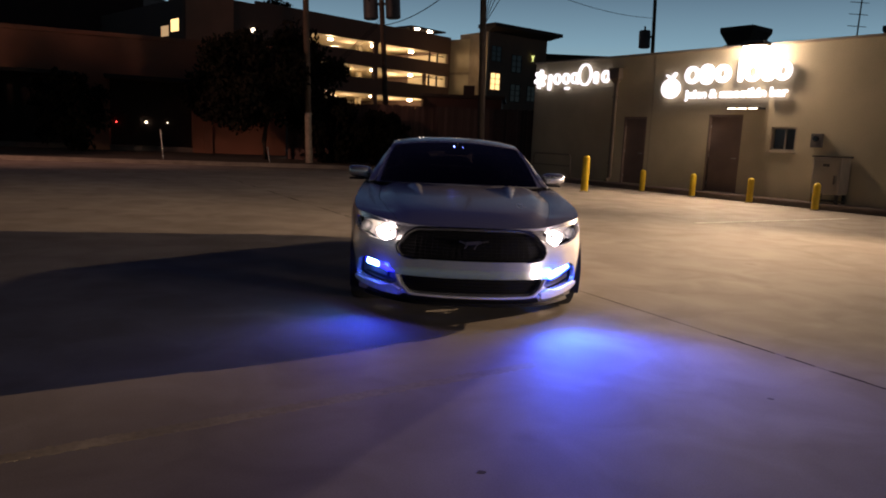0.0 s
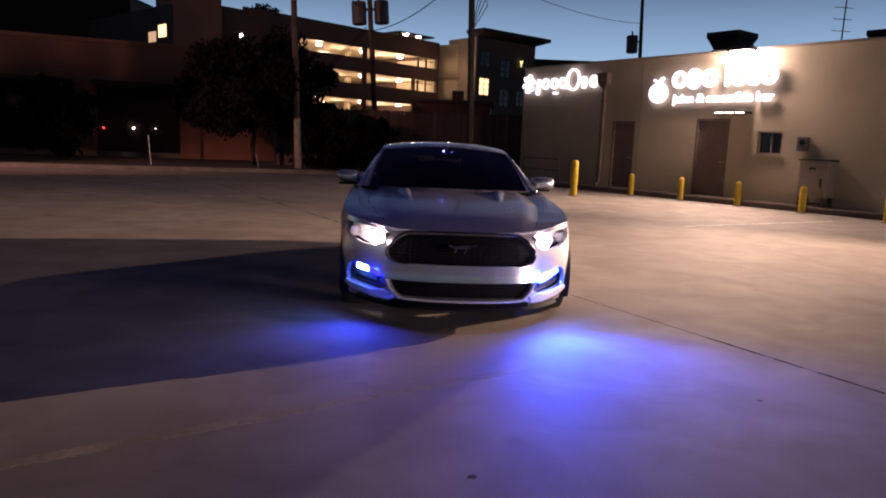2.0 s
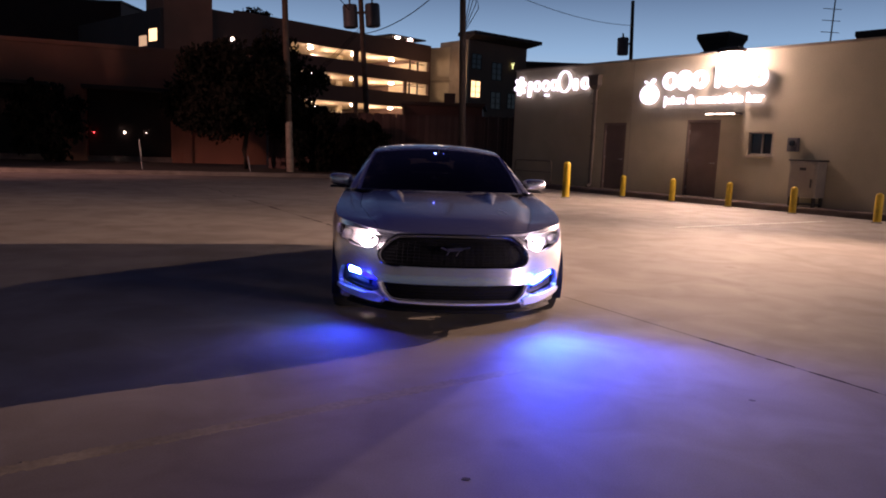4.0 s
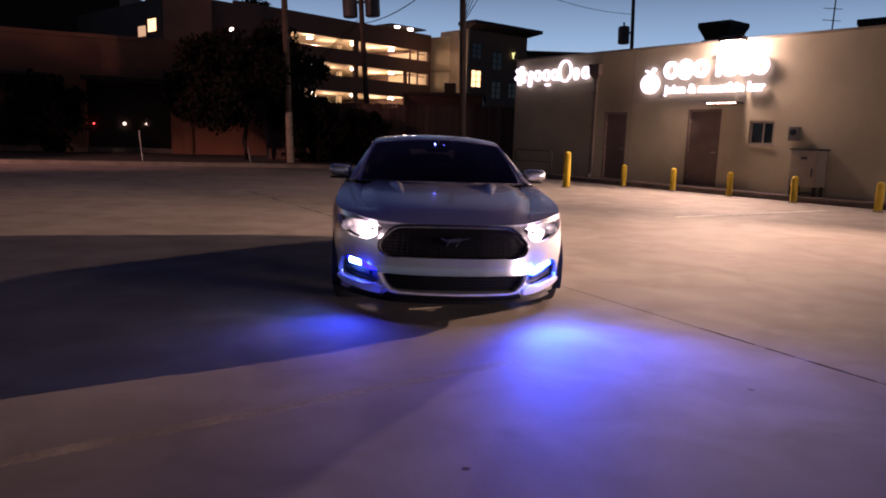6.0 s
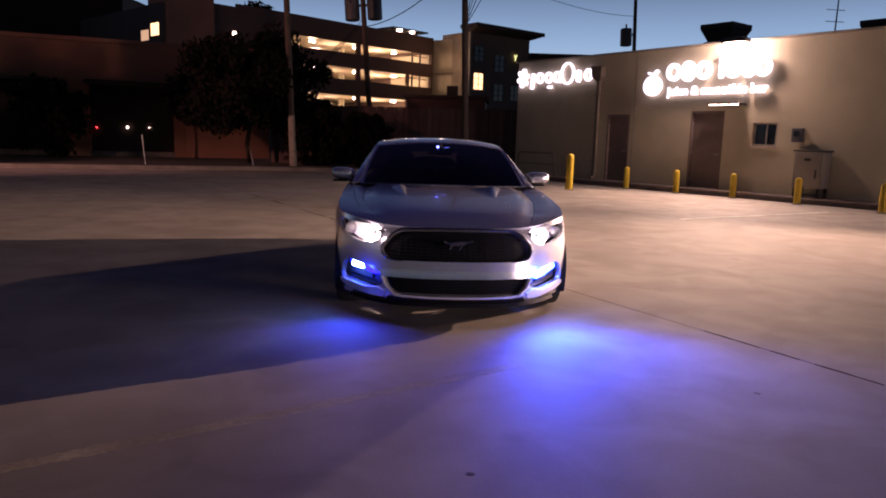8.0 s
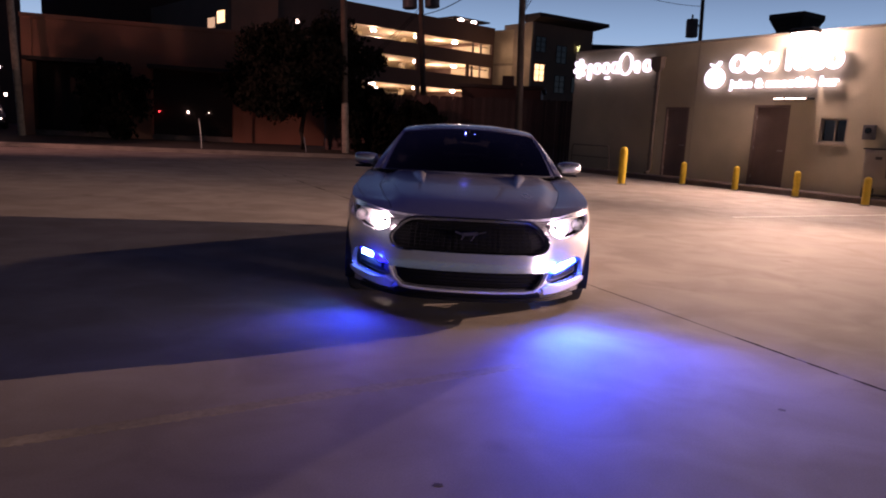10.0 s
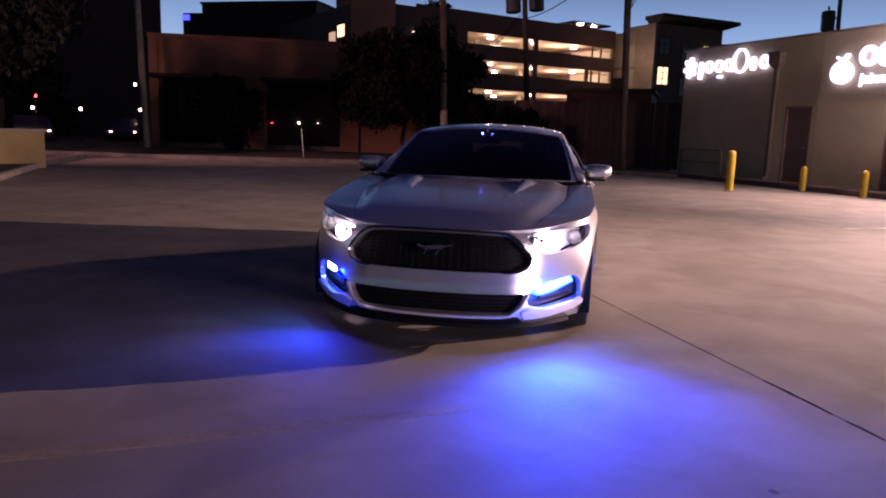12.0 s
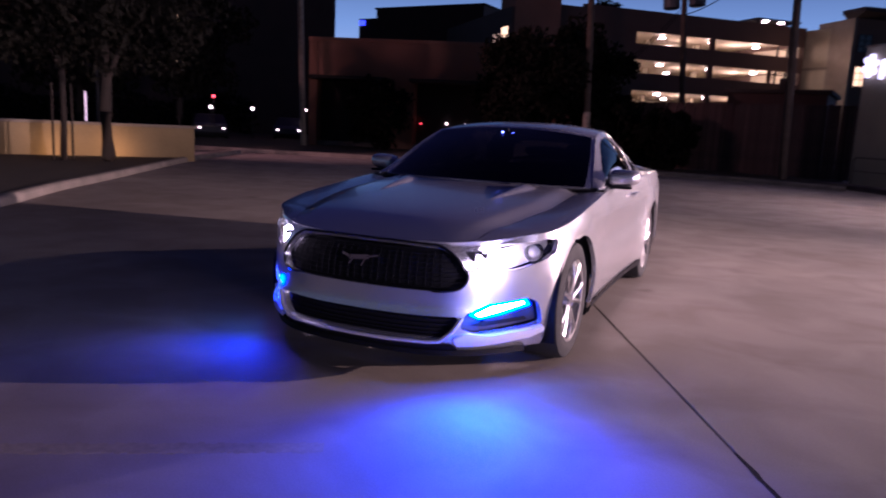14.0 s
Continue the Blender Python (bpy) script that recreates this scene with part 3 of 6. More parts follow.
def wall_cabinet():
    d = thing("utility_cabinet", WALL @ pose(-8.98, -0.32, 0.15), "pale enamelled vending cabinet on the walkway", "cabinet")
    part("body", boxed(-0.36, 0.36, -0.22, 0.28, 0.24, 1.16, bevel=0.02), WHITE_PANEL, d, smooth=True)
    for x in (-0.30, 0.30):
        for y in (-0.16, 0.22):
            part("leg", boxed(x - 0.035, x + 0.035, y - 0.035, y + 0.035, 0.0, 0.242), DARK_STEEL, d)
    part("shelf", boxed(-0.33, 0.33, -0.19, 0.25, 0.05, 0.08), DARK_STEEL, d)
    part("door_panel", boxed(-0.31, 0.31, -0.236, -0.222, 0.30, 1.08, bevel=0.005), WHITE_PANEL, d)
    part("latch_plate", boxed(-0.08, 0.08, -0.246, -0.238, 0.93, 1.0, bevel=0.004), DARK_STEEL, d, "dark latch plate")
    part("handle", boxed(0.22, 0.25, -0.27, -0.238, 0.5, 0.72), DARK_STEEL, d)
    part("top_lip", boxed(-0.39, 0.39, -0.25, 0.30, 1.162, 1.20, bevel=0.01), DARK_STEEL, d)


wall_cabinet()


def low_rail():
    d = thing("bike_rack", WALL @ pose(-19.0, -0.35, 0.15), "low brown steel rail on the walkway", "rail")
    bm = bmesh.new()
    sweep(bm, [(-0.95, 0, 0), (-0.95, 0, 0.72), (-0.88, 0, 0.82), (0.88, 0, 0.82), (0.95, 0, 0.72), (0.95, 0, 0)], 0.024, 10)
    part("frame", bm, BROWN_METAL, d, smooth=True)
    part("mid_rail", tube(bmesh.new(), (-0.93, 0, 0.42), (0.93, 0, 0.42), 0.016), BROWN_METAL, d, smooth=True)


low_rail()


def bollard(u, v, height, radius):
    d = thing("bollard", WALL @ pose(u, v, 0), "yellow painted steel bollard with a domed cap", "bollard", group="bollards before the shop")
    prof = [(0.0, radius), (height - 0.09, radius), (height - 0.05, radius * 0.92), (height - 0.02, radius * 0.66), (height, radius * 0.2)]
    part("post", lathe(bmesh.new(), prof, "z", 28), YELLOW, d, smooth=True)
    part("collar", lathe(bmesh.new(), [(0.0, radius * 1.35), (0.02, radius * 1.3), (0.03, radius * 1.02)], "z", 28), KERB, d, smooth=True)
    return d


tagged(bollard(-14.34, -3.5, 1.05, 0.105), "tall yellow steel bollard standing out in the lot")
for u, v in ((-14.26, -1.03), (-12.5, -0.98), (-10.72, -0.95), (-8.86, -1.12), (-6.76, -1.45)):
    bollard(u, v, 0.68, 0.085)

# ---------------------------------------------------------------- lit signs (plain shapes)
def ring_shape(bm, x, z, rx, rz, thick, depth=0.09, sides=28):
    """A flat raised ring."""
    loops = []
    for r, y in ((1.0, 0.0), (1.0, -depth), (0.0, -depth), (0.0, 0.0)):
        a, b = (rx, rz) if r else (rx - thick, rz - thick)
        loops.append([bm.verts.new((x + a * math.cos(2 * math.pi * k / sides), y, z + b * math.sin(2 * math.pi * k / sides))) for k in range(sides)])
    for p, q in zip(loops, loops[1:] + loops[:1]):
        for k in range(sides):
            bm.faces.new((p[k], p[(k + 1) % sides], q[(k + 1) % sides], q[k]))
    return bm


def bar_shape(bm, x0, z0, x1, z1, thick, depth=0.09):
    """A rounded raised bar from one point to another."""
    a, b = Vector((x0, 0, z0)), Vector((x1, 0, z1))
    d = (b - a).normalized() if (b - a).length > 1e-6 else Vector((1, 0, 0))
    s = Vector((-d.z, 0, d.x))
    out = []
    for c, sign in ((b, 1), (a, -1)):
        for k in range(9):
            t = math.pi * (k / 8 - 0.5)
            out.append(c + (d * math.cos(t) * sign + s * math.sin(t) * sign) * thick / 2)
    f = [bm.verts.new(p + Vector((0, -depth, 0))) for p in out]
    g = [bm.verts.new(p) for p in out]
    bm.faces.new(f)
    bm.faces.new(g[::-1])
    for k in range(len(out)):
        bm.faces.new((f[k], f[(k + 1) % len(out)], g[(k + 1) % len(out)], g[k]))
    return bm


def sign_wall(name, u, z, label):
    return thing(name, WALL @ pose(u, -0.055, z), label, "sign")


def sign_piece(parent, name, bm):
    part(name, bm, SIGN_GLOW, parent)


first = sign_wall("lit_sign", -20.5, 3.42, "white glowing channel sign of rounded shapes with a flower")
bm = bmesh.new()
for k in range(6):
    t = 2 * math.pi * k / 6 + 0.3
    bar_shape(bm, 0.36 + 0.13 * math.cos(t), 0.27 + 0.17 * math.sin(t), 0.36 + 0.22 * math.cos(t), 0.27 + 0.27 * math.sin(t), 0.17)
sign_piece(first, "flower", bm)
W = 0.06
for x, z, rx, rz in ((1.26, 0.24, 0.17, 0.20), (1.70, 0.24, 0.17, 0.20), (2.62, 0.34, 0.31, 0.38)):
    sign_piece(first, "ring", ring_shape(bmesh.new(), x, z, rx, rz, W))
for x, z, rx, rz in ((2.12, 0.24, 0.17, 0.20),):
    bm = ring_shape(bmesh.new(), x, z, rx, rz, W)
    bar_shape(bm, x + 0.17, 0.06, x + 0.17, 0.40, W)
    sign_piece(first, "ring", bm)
sign_piece(first, "bar", bar_shape(bmesh.new(), 0.90, 0.36, 0.86, -0.08, 0.14))
sign_piece(first, "bar", bar_shape(bmesh.new(), 1.72, -0.1, 1.84, -0.1, 0.09))
sign_piece(first, "bar", bar_shape(bmesh.new(), 3.14, 0.10, 3.14, 0.34, 0.18))
sign_piece(first, "ring", ring_shape(bmesh.new(), 3.58, 0.24, 0.18, 0.21, W + 0.02))

second = sign_wall("lit_sign", -14.6, 2.82, "large white glowing channel sign with an apple shape and lettering")
bm = bmesh.new()
lathe(bm, [(-0.09, 0.10), (-0.09, 0.30), (0.0, 0.30), (0.0, 0.10)], "y", 32, at=(0.36, 0, 0.36))
bmesh.ops.scale(bm, vec=(1.1, 1, 1.0), verts=bm.verts, space=Matrix.Translation((-0.36, 0, -0.36)))
sign_piece(second, "apple_body", bm)
bm = bmesh.new()
bar_shape(bm, 0.40, 0.70, 0.50, 0.80, 0.09)
bar_shape(bm, 0.30, 0.70, 0.20, 0.76, 0.06)
sign_piece(second, "apple_leaf", bm)
X = 0.85
T = 0.12
sign_piece(second, "ring", ring_shape(bmesh.new(), X + 0.25, 0.74, 0.25, 0.26, T))
sign_piece(second, "block", bar_shape(bmesh.new(), X + 0.75, 0.66, X + 0.75, 0.82, 0.44))
sign_piece(second, "ring", ring_shape(bmesh.new(), X + 1.27, 0.74, 0.25, 0.26, T + 0.03))
sign_piece(second, "bar", bar_shape(bmesh.new(), X + 1.84, 0.54, X + 1.84, 1.10, T))
sign_piece(second, "ring", ring_shape(bmesh.new(), X + 2.21, 0.74, 0.25, 0.26, T))
sign_piece(second, "block", bar_shape(bmesh.new(), X + 2.67, 0.66, X + 2.67, 0.82, 0.38))
sign_piece(second, "ring", ring_shape(bmesh.new(), X + 3.09, 0.74, 0.24, 0.26, T + 0.03))
text = bpy.data.curves.new("lettering", "FONT")
text.body, text.size, text.extrude, text.align_x = "juice & smoothie bar", 0.355, 0.03, "LEFT"
text.space_character = 1.06
text.offset = 0.012
text.materials.append(SIGN_GLOW)
letters = new("lettering", text)
letters.parent = second
letters.matrix_basis = pose(0.92, -0.04, 0.06, 90, 0, 0)

# ---------------------------------------------------------------- roof things on the shop
def roof_unit(m, w, d, h, label):
    t = thing("roof_unit", m, label, "air unit")
    part("body", boxed(-w / 2, w / 2, -d / 2, d / 2, 0, h * 0.62, bevel=0.02), STEEL, t)
    bm = bmesh.new()
    lo = [bm.verts.new((a * w / 2 * 0.8, b * d / 2 * 0.8, h * 0.622)) for a, b in ((-1, -1), (1, -1), (1, 1), (-1, 1))]
    up = [bm.verts.new((a * w / 2 * 1.2, b * d / 2 * 1.2, h * 0.90)) for a, b in ((-1, -1), (1, -1), (1, 1), (-1, 1))]
    tp = [bm.verts.new((a * w / 2 * 1.2, b * d / 2 * 1.2, h)) for a, b in ((-1, -1), (1, -1), (1, 1), (-1, 1))]
    for p, q in ((lo, up), (up, tp)):
        for k in range(4):
            bm.faces.new((p[k], p[(k + 1) % 4], q[(k + 1) % 4], q[k]))
    bm.faces.new(tp)
    bm.faces.new(lo[::-1])
    part("hood", bm, ROOFING, t)
    part("grille", boxed(-w / 2 * 0.7, w / 2 * 0.7, -d / 2 - 0.02, -d / 2 - 0.002, h * 0.1, h * 0.5), DARK_STEEL, t)


roof_unit(pose(9.45, 25.3, TOP - 0.3, 0, 0, -52), 1.0, 1.0, 1.52, "dark flared exhaust hood on the flat roof")
roof_unit(pose(13.9, 23.2, TOP - 0.3, 0, 0, -52), 1.2, 1.2, 1.45, "low roof ventilation unit")
mast = thing("antenna", pose(13.6, 26.2, TOP - 0.3), "thin antenna mast on the flat roof", "antenna")
part("mast", tube(bmesh.new(), (0, 0, 0), (0.05, 0, 3.6), 0.03, 0.02), DARK_STEEL, mast)
for z in (1.9, 2.3, 2.7):
    part("element", tube(bmesh.new(), (-0.35, 0, z), (0.35, 0.1, z), 0.012), DARK_STEEL, mast)

# ---------------------------------------------------------------- utility poles
def utility_pole(x, y, height, lean, cans=(), arm=0.0, guard=0.0, label="leaning wooden utility pole"):
    p = thing("utility_pole", pose(x, y, 0, 0, lean, 0), label, "utility pole", group="utility poles")
    part("shaft", sweep(bmesh.new(), [(0, 0, -0.2), (0, 0, height * 0.5), (0, 0, height)], [0.135, 0.12, 0.10], 14), POLE_WOOD, p, smooth=True)
    if guard:
        part("guard", lathe(bmesh.new(), [(0.0, 0.142), (guard, 0.137)], "z", 16), POLE_PALE, p, "pale scuffed cover round the foot", smooth=True)
    for side, z in cans:
        bm = bmesh.new()
        lathe(bm, [(z - 0.5, 0.26), (z - 0.46, 0.33), (z + 0.42, 0.33), (z + 0.5, 0.30), (z + 0.54, 0.1)], "z", 20, at=(side * 0.5, 0, 0))
        can = part("transformer", bm, GREY_CAN, p, "grey transformer can", smooth=True)
        bm = bmesh.new()
        tube(bm, (side * 0.5, 0.08, z + 0.5), (side * 0.5, 0.08, z + 0.78), 0.03)
        tube(bm, (side * 0.5, -0.1, z + 0.5), (side * 0.5, -0.1, z + 0.72), 0.03)
        part("bushing", bm, DARK_STEEL, can)
        part("bracket", boxed(min(0, side * 0.3), max(0, side * 0.3), -0.05, 0.05, z + 0.1, z + 0.2), DARK_STEEL, p)
    if arm:
        part("crossarm", boxed(-1.2, 1.2, -0.06, 0.06, arm - 0.06, arm + 0.06, bevel=0.01), POLE_WOOD, p)
        for x1 in (-1.05, -0.55, 0.55, 1.05):
            part("insulator", lathe(bmesh.new(), [(arm + 0.062, 0.03), (arm + 0.10, 0.05), (arm + 0.2, 0.03)], "z", 10, at=(x1, 0, 0)), STEEL, p)
    return p


utility_pole(-6.08, 28.6, 12, -2.2, guard=2.1)
utility_pole(-3.38, 33.0, 10.5, -4.2, cans=((-1, 7.0), (1, 7.0)), arm=8.6)
utility_pole(0.78, 28.2, 12, -2.0, cans=(), arm=7.3)
utility_pole(11.1, 43.5, 10.2, -2.0, cans=((-1, 7.6),))
utility_pole(-20.12, 29.05, 11, -2.5, guard=7.0, label="pale-footed utility pole at the warehouse corner")


def wire(a, b, sag, r=0.014):
    pts = [Vector(a).lerp(Vector(b), k / 14) - Vector((0, 0, sag * 4 * (k / 14) * (1 - k / 14))) for k in range(15)]
    solo("overhead_wire", sweep(bmesh.new(), pts, r, 5), BLACK_PLASTIC, Matrix(), "thin black overhead wire between poles", "cable", group="overhead wires")


wire((-6.95, 28.6, 11.2), (-4.2, 33, 7.0), 0.5, 0.02)
wire((-4.2, 33, 8.8), (0.0, 28.2, 8.3), 0.35)
wire((-4.1, 33, 9.6), (0.0, 28.2, 9.2), 0.3)
wire((0.0, 28.2, 8.2), (10.8, 43.5, 8.8), 0.5)
wire((0.05, 28.2, 7.6), (-3.9, 33, 6.2), 0.4, 0.02)
wire((-20.7, 28.8, 9.5), (-6.85, 28.6, 10.2), 0.6)
for k in range(3):
    wire((-3.95 - 0.05 * k, 33, 6.5 - 0.16 * k), (-8.2 - 0.1 * k, 34.2, 3.1 - 0.2 * k), 0.25, 0.012)
for k in range(4):
    solo("pole_cable", sweep(bmesh.new(), [(0.45, 28.2, 8.4), (0.72 + 0.08 * k, 28.2, 8.0 - 0.1 * k), (0.85 + 0.10 * k, 28.2, 7.2 - 0.2 * k), (0.58, 28.2, 5.6)], 0.016, 5), BLACK_PLASTIC, Matrix(), "drooping service cable on the pole", "cable", group="service cables")

# ---------------------------------------------------------------- fence behind the lot
fence = thing("fence", Matrix(), "tall dark weathered wooden fence behind the lot", "fence")
FA, FB = Vector((-7.6, 31.4, 0)), Vector((3.2, 29.8, 0))
fl = (FB - FA).length
fd = (FB - FA).normalized()
fr = math.degrees(math.atan2(fd.y, fd.x))
board_bm = boxed(-0.066, 0.066, -0.012, 0.012, 0.13, 2.62)
board_mesh = finish(board_bm, "board", FENCE_WOOD)
rnd = random.Random(3)
for k in range(int(fl / 0.14)):
    p = FA + fd * (0.07 + 0.14 * k)
    o = new("board", board_mesh)
    o.parent = fence
    o.matrix_basis = pose(p.x, p.y, rnd.uniform(-0.02, 0.03), 0, rnd.uniform(-0.5, 0.5), fr)
for k in range(int(fl / 2.4) + 1):
    p = FA + fd * (2.4 * k)
    o = part("post", boxed(-0.06, 0.06, 0.014, 0.12, 0.126, 2.66), FENCE_WOOD, fence)
    o.matrix_basis = pose(p.x, p.y, 0, 0, 0, fr)

block = thing("utility_building", pose(-1.9, 33.5, 0, 0, 0, -4), "dark low utility building behind the fence", "building")
part("wall", boxed(0, 3.6, 0, 4, 0, 3.2), WAREHOUSE_DARK, block)
part("roof", boxed(-0.15, 3.75, -0.15, 4.15, 3.202, 3.34), ROOFING, block)
part("chimney", boxed(1.8, 2.3, 0.4, 0.9, 3.342, 3.8), ROOFING, block)

# ---------------------------------------------------------------- parking garage
GA, GB = Vector((-20.0, 68.7, 0)), Vector((-2.35, 87.8, 0))
gd = (GB - GA).normalized()
gang = math.degrees(math.atan2(gd.y, gd.x))
GL = (GB - GA).length
G = pose(GA.x, GA.y, 0, 0, 0, gang)
garage = thing("parking_garage", G, "three lit levels of a concrete parking garage at dusk", "parking garage")
DEEP = 17.0
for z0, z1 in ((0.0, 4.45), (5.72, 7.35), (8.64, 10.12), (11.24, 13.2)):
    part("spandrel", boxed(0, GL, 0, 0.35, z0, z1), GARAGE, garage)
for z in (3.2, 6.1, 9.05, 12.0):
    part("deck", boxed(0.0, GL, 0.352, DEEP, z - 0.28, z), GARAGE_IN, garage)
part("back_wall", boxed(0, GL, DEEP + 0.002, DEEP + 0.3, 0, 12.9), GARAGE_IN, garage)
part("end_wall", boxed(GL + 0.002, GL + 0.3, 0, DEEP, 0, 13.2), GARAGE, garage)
for x, w in ((14.8, 0.24), (22.3, 0.13)):
    for z0, z1 in ((4.452, 5.718), (7.352, 8.638), (10.122, 11.238))[:3 if x < 20 else 2]:
        part("column", boxed(x - w, x + w, 0.02, 0.42, z0, z1), GARAGE, garage)
for x in (6.0, 12.5, 19.0):
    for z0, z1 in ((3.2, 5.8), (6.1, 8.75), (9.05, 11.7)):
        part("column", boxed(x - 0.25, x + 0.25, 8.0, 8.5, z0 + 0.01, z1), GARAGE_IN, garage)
for z0, z1 in ((3.2, 5.82), (6.1, 8.77), (9.05, 11.5)):
    for x in (11.2, 17.3, 23.2):
        for y in (3.6, 11.0):
            if y < 5 or 15 < x < 20:
                part("ceiling_lamp", boxed(x - 0.24, x + 0.24, y - 0.18, y + 0.18, z1 - 0.22, z1 - 0.08, bevel=0.05), TUBE_GLOW, garage, "lit warm ceiling lamp")
    for x in (8.0, 15.5, 22.5):
        lamp("garage_lamp_light", "POINT", G @ pose(x, 6.0, z1 - 0.6), 80 if x < 10 else 125 if x < 20 else 190, (1.0, 0.78, 0.46), size=0.3)
    lamp("stair_lobby_light", "POINT", G @ pose(23.6, 2.6, z1 - 0.7), 95, (1.0, 0.80, 0.46), size=0.3)
# the stair lobby at the end of each level: pale walls behind a dark frame
for z0, z1 in ((7.352, 8.638), (10.122, 11.238)):
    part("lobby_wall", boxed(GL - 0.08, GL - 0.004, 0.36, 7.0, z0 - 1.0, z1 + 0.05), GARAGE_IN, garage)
    for x in (23.35, 24.65):
        part("mullion", boxed(x - 0.10, x + 0.10, 0.5, 0.62, z0 - 0.9, z1 - 0.002), DARK_STEEL, garage)
    part("transom", boxed(22.45, 25.85, 0.63, 0.72, z1 - 0.36, z1 - 0.28), DARK_STEEL, garage)
part("stair_tower", boxed(-7.4, -2.9, -1.0, 2.3, 0, 15.8), WAREHOUSE, garage)
part("front_panel", boxed(-2.898, -0.002, 0, 0.35, 0, 12.9), GARAGE, garage)
for z0, z1 in ((4.452, 5.718), (7.352, 8.638), (10.122, 11.238)):
    part("infill_panel", boxed(0.0, 5.9, 0.06, 0.34, z0, z1), GARAGE, garage)
# side wing that runs back from the corner
part("side_wing", boxed(-7.7, -7.402, -0.98, 17, 0, 12.1), GARAGE, garage)
part("window", boxed(-7.715, -7.703, -0.3, 1.2, 9.45, 10.5), WARM_WINDOW, garage, "lit yellow window")
part("window", boxed(-7.715, -7.703, 1.66, 3.15, 9.15, 10.05), DIM_WINDOW, garage, "dimly lit window")
part("roof_canopy", boxed(21.6, 27.4, 2.0, 6.0, 14.0, 14.16), ROOFING, garage, "flat roof-level canopy")
for x in (22.0, 25.6):
    for y in (2.4, 5.6):
        part("canopy_post", boxed(x - 0.08, x + 0.08, y - 0.08, y + 0.08, 12.9, 13.998), DARK_STEEL, garage)
for x in (23.0, 25.1):
    part("canopy_lamp", boxed(x - 0.22, x + 0.22, 2.3, 2.6, 13.84, 13.99), TUBE_GLOW, garage, "lit warm lamp")

# ---------------------------------------------------------------- apartment block beside it
apt = thing("apartment_building", pose(2.4, 84.5, 0, 0, 0, 40), "stucco apartment block with deep eaves and a lit window", "building")
part("wall", boxed(0, 9.4, 0, 5, 0, 13.6), FACADE, apt)
part("wall", boxed(-0.302, -0.002, 0, 5, 0, 13.6), STUCCO_TRIM, apt)
part("roof", boxed(-0.5, 10.6, -1.4, 1.6, 14.05, 14.45), ROOFING, apt)
bm = bmesh.new()
lo = [bm.verts.new(p) for p in ((-0.3, -0.1, 13.602), (9.5, -0.1, 13.602), (9.5, 1.2, 13.602), (-0.3, 1.2, 13.602))]
up = [bm.verts.new(p) for p in ((-0.45, -1.3, 14.045), (10.5, -1.3, 14.045), (10.5, 1.5, 14.045), (-0.45, 1.5, 14.045))]
for k in range(4):
    bm.faces.new((lo[k], lo[(k + 1) % 4], up[(k + 1) % 4], up[k]))
part("soffit", bm, ROOFING, apt)


def apt_window(x, z, w, h, mat, label=""):
    wdw = part("window", boxed(x, x + w, -0.02, -0.004, z, z + h), mat, apt, label)
    bm = bmesh.new()
    for k in range(3):
        box(bm, x + w * k / 2 - 0.04, x + w * k / 2 + 0.04, -0.06, -0.022, z, z + h)
    for k in range(4):
        box(bm, x + 0.042, x + w - 0.042, -0.055, -0.022, z + h * k / 3 - 0.03, z + h * k / 3 + 0.03)
    part("window_frame", bm, ROOFING, wdw)


apt_window(0.35, 7.15, 1.5, 1.9, WARM_WINDOW, "lit yellow paned window")
apt_window(0.35, 10.4, 1.5, 1.7, DARK_GLASS)
apt_window(3.6, 9.4, 1.6, 2.0, DARK_GLASS, "dark balcony recess")
apt_window(3.6, 6.0, 1.6, 2.0, DARK_GLASS)
apt_window(6.4, 6.2, 1.4, 1.8, DARK_GLASS)
bm = bmesh.new()
tube(bm, (6.9, -0.2, 10.9), (6.9, -0.2, 11.4), 0.05, sides=8)
tube(bm, (6.9, -0.2, 11.2), (7.12, -0.2, 11.65), 0.05, sides=8)
tube(bm, (6.9, -0.2, 11.2), (6.72, -0.2, 11.6), 0.05, sides=8)
part("neon_sign", bm, glow("green_neon", (0.6, 0.75, 0.25), 1.2), apt, "small yellow-green neon mark")
link = thing("link_building", pose(-3.1, 89.0, 0, 0, 0, -35), "pale lit stucco stair block between garage and flats", "building")
part("wall", boxed(0, 6.2, 0, 6, 0, 13.0), STUCCO, link)
part("ledge", boxed(0, 5.0, -0.12, -0.002, 8.9, 9.15), STUCCO_TRIM, link)
# added lamp hanging free, no fixture; brightens the stair block's wall
lamp("link_block_fill", "POINT", pose(-0.6, 83.0, 10.2), 75, (1.0, 0.74, 0.42), size=0.3)
low = thing("far_building", pose(9.5, 96, 0), "dark low roofline behind the shop", "building")
part("wall", boxed(0, 12, 0, 10, 0, 12.2), FACADE, low)
part("roof", boxed(-0.6, 12.6, -0.6, 10.6, 12.202, 12.7), ROOFING, low)

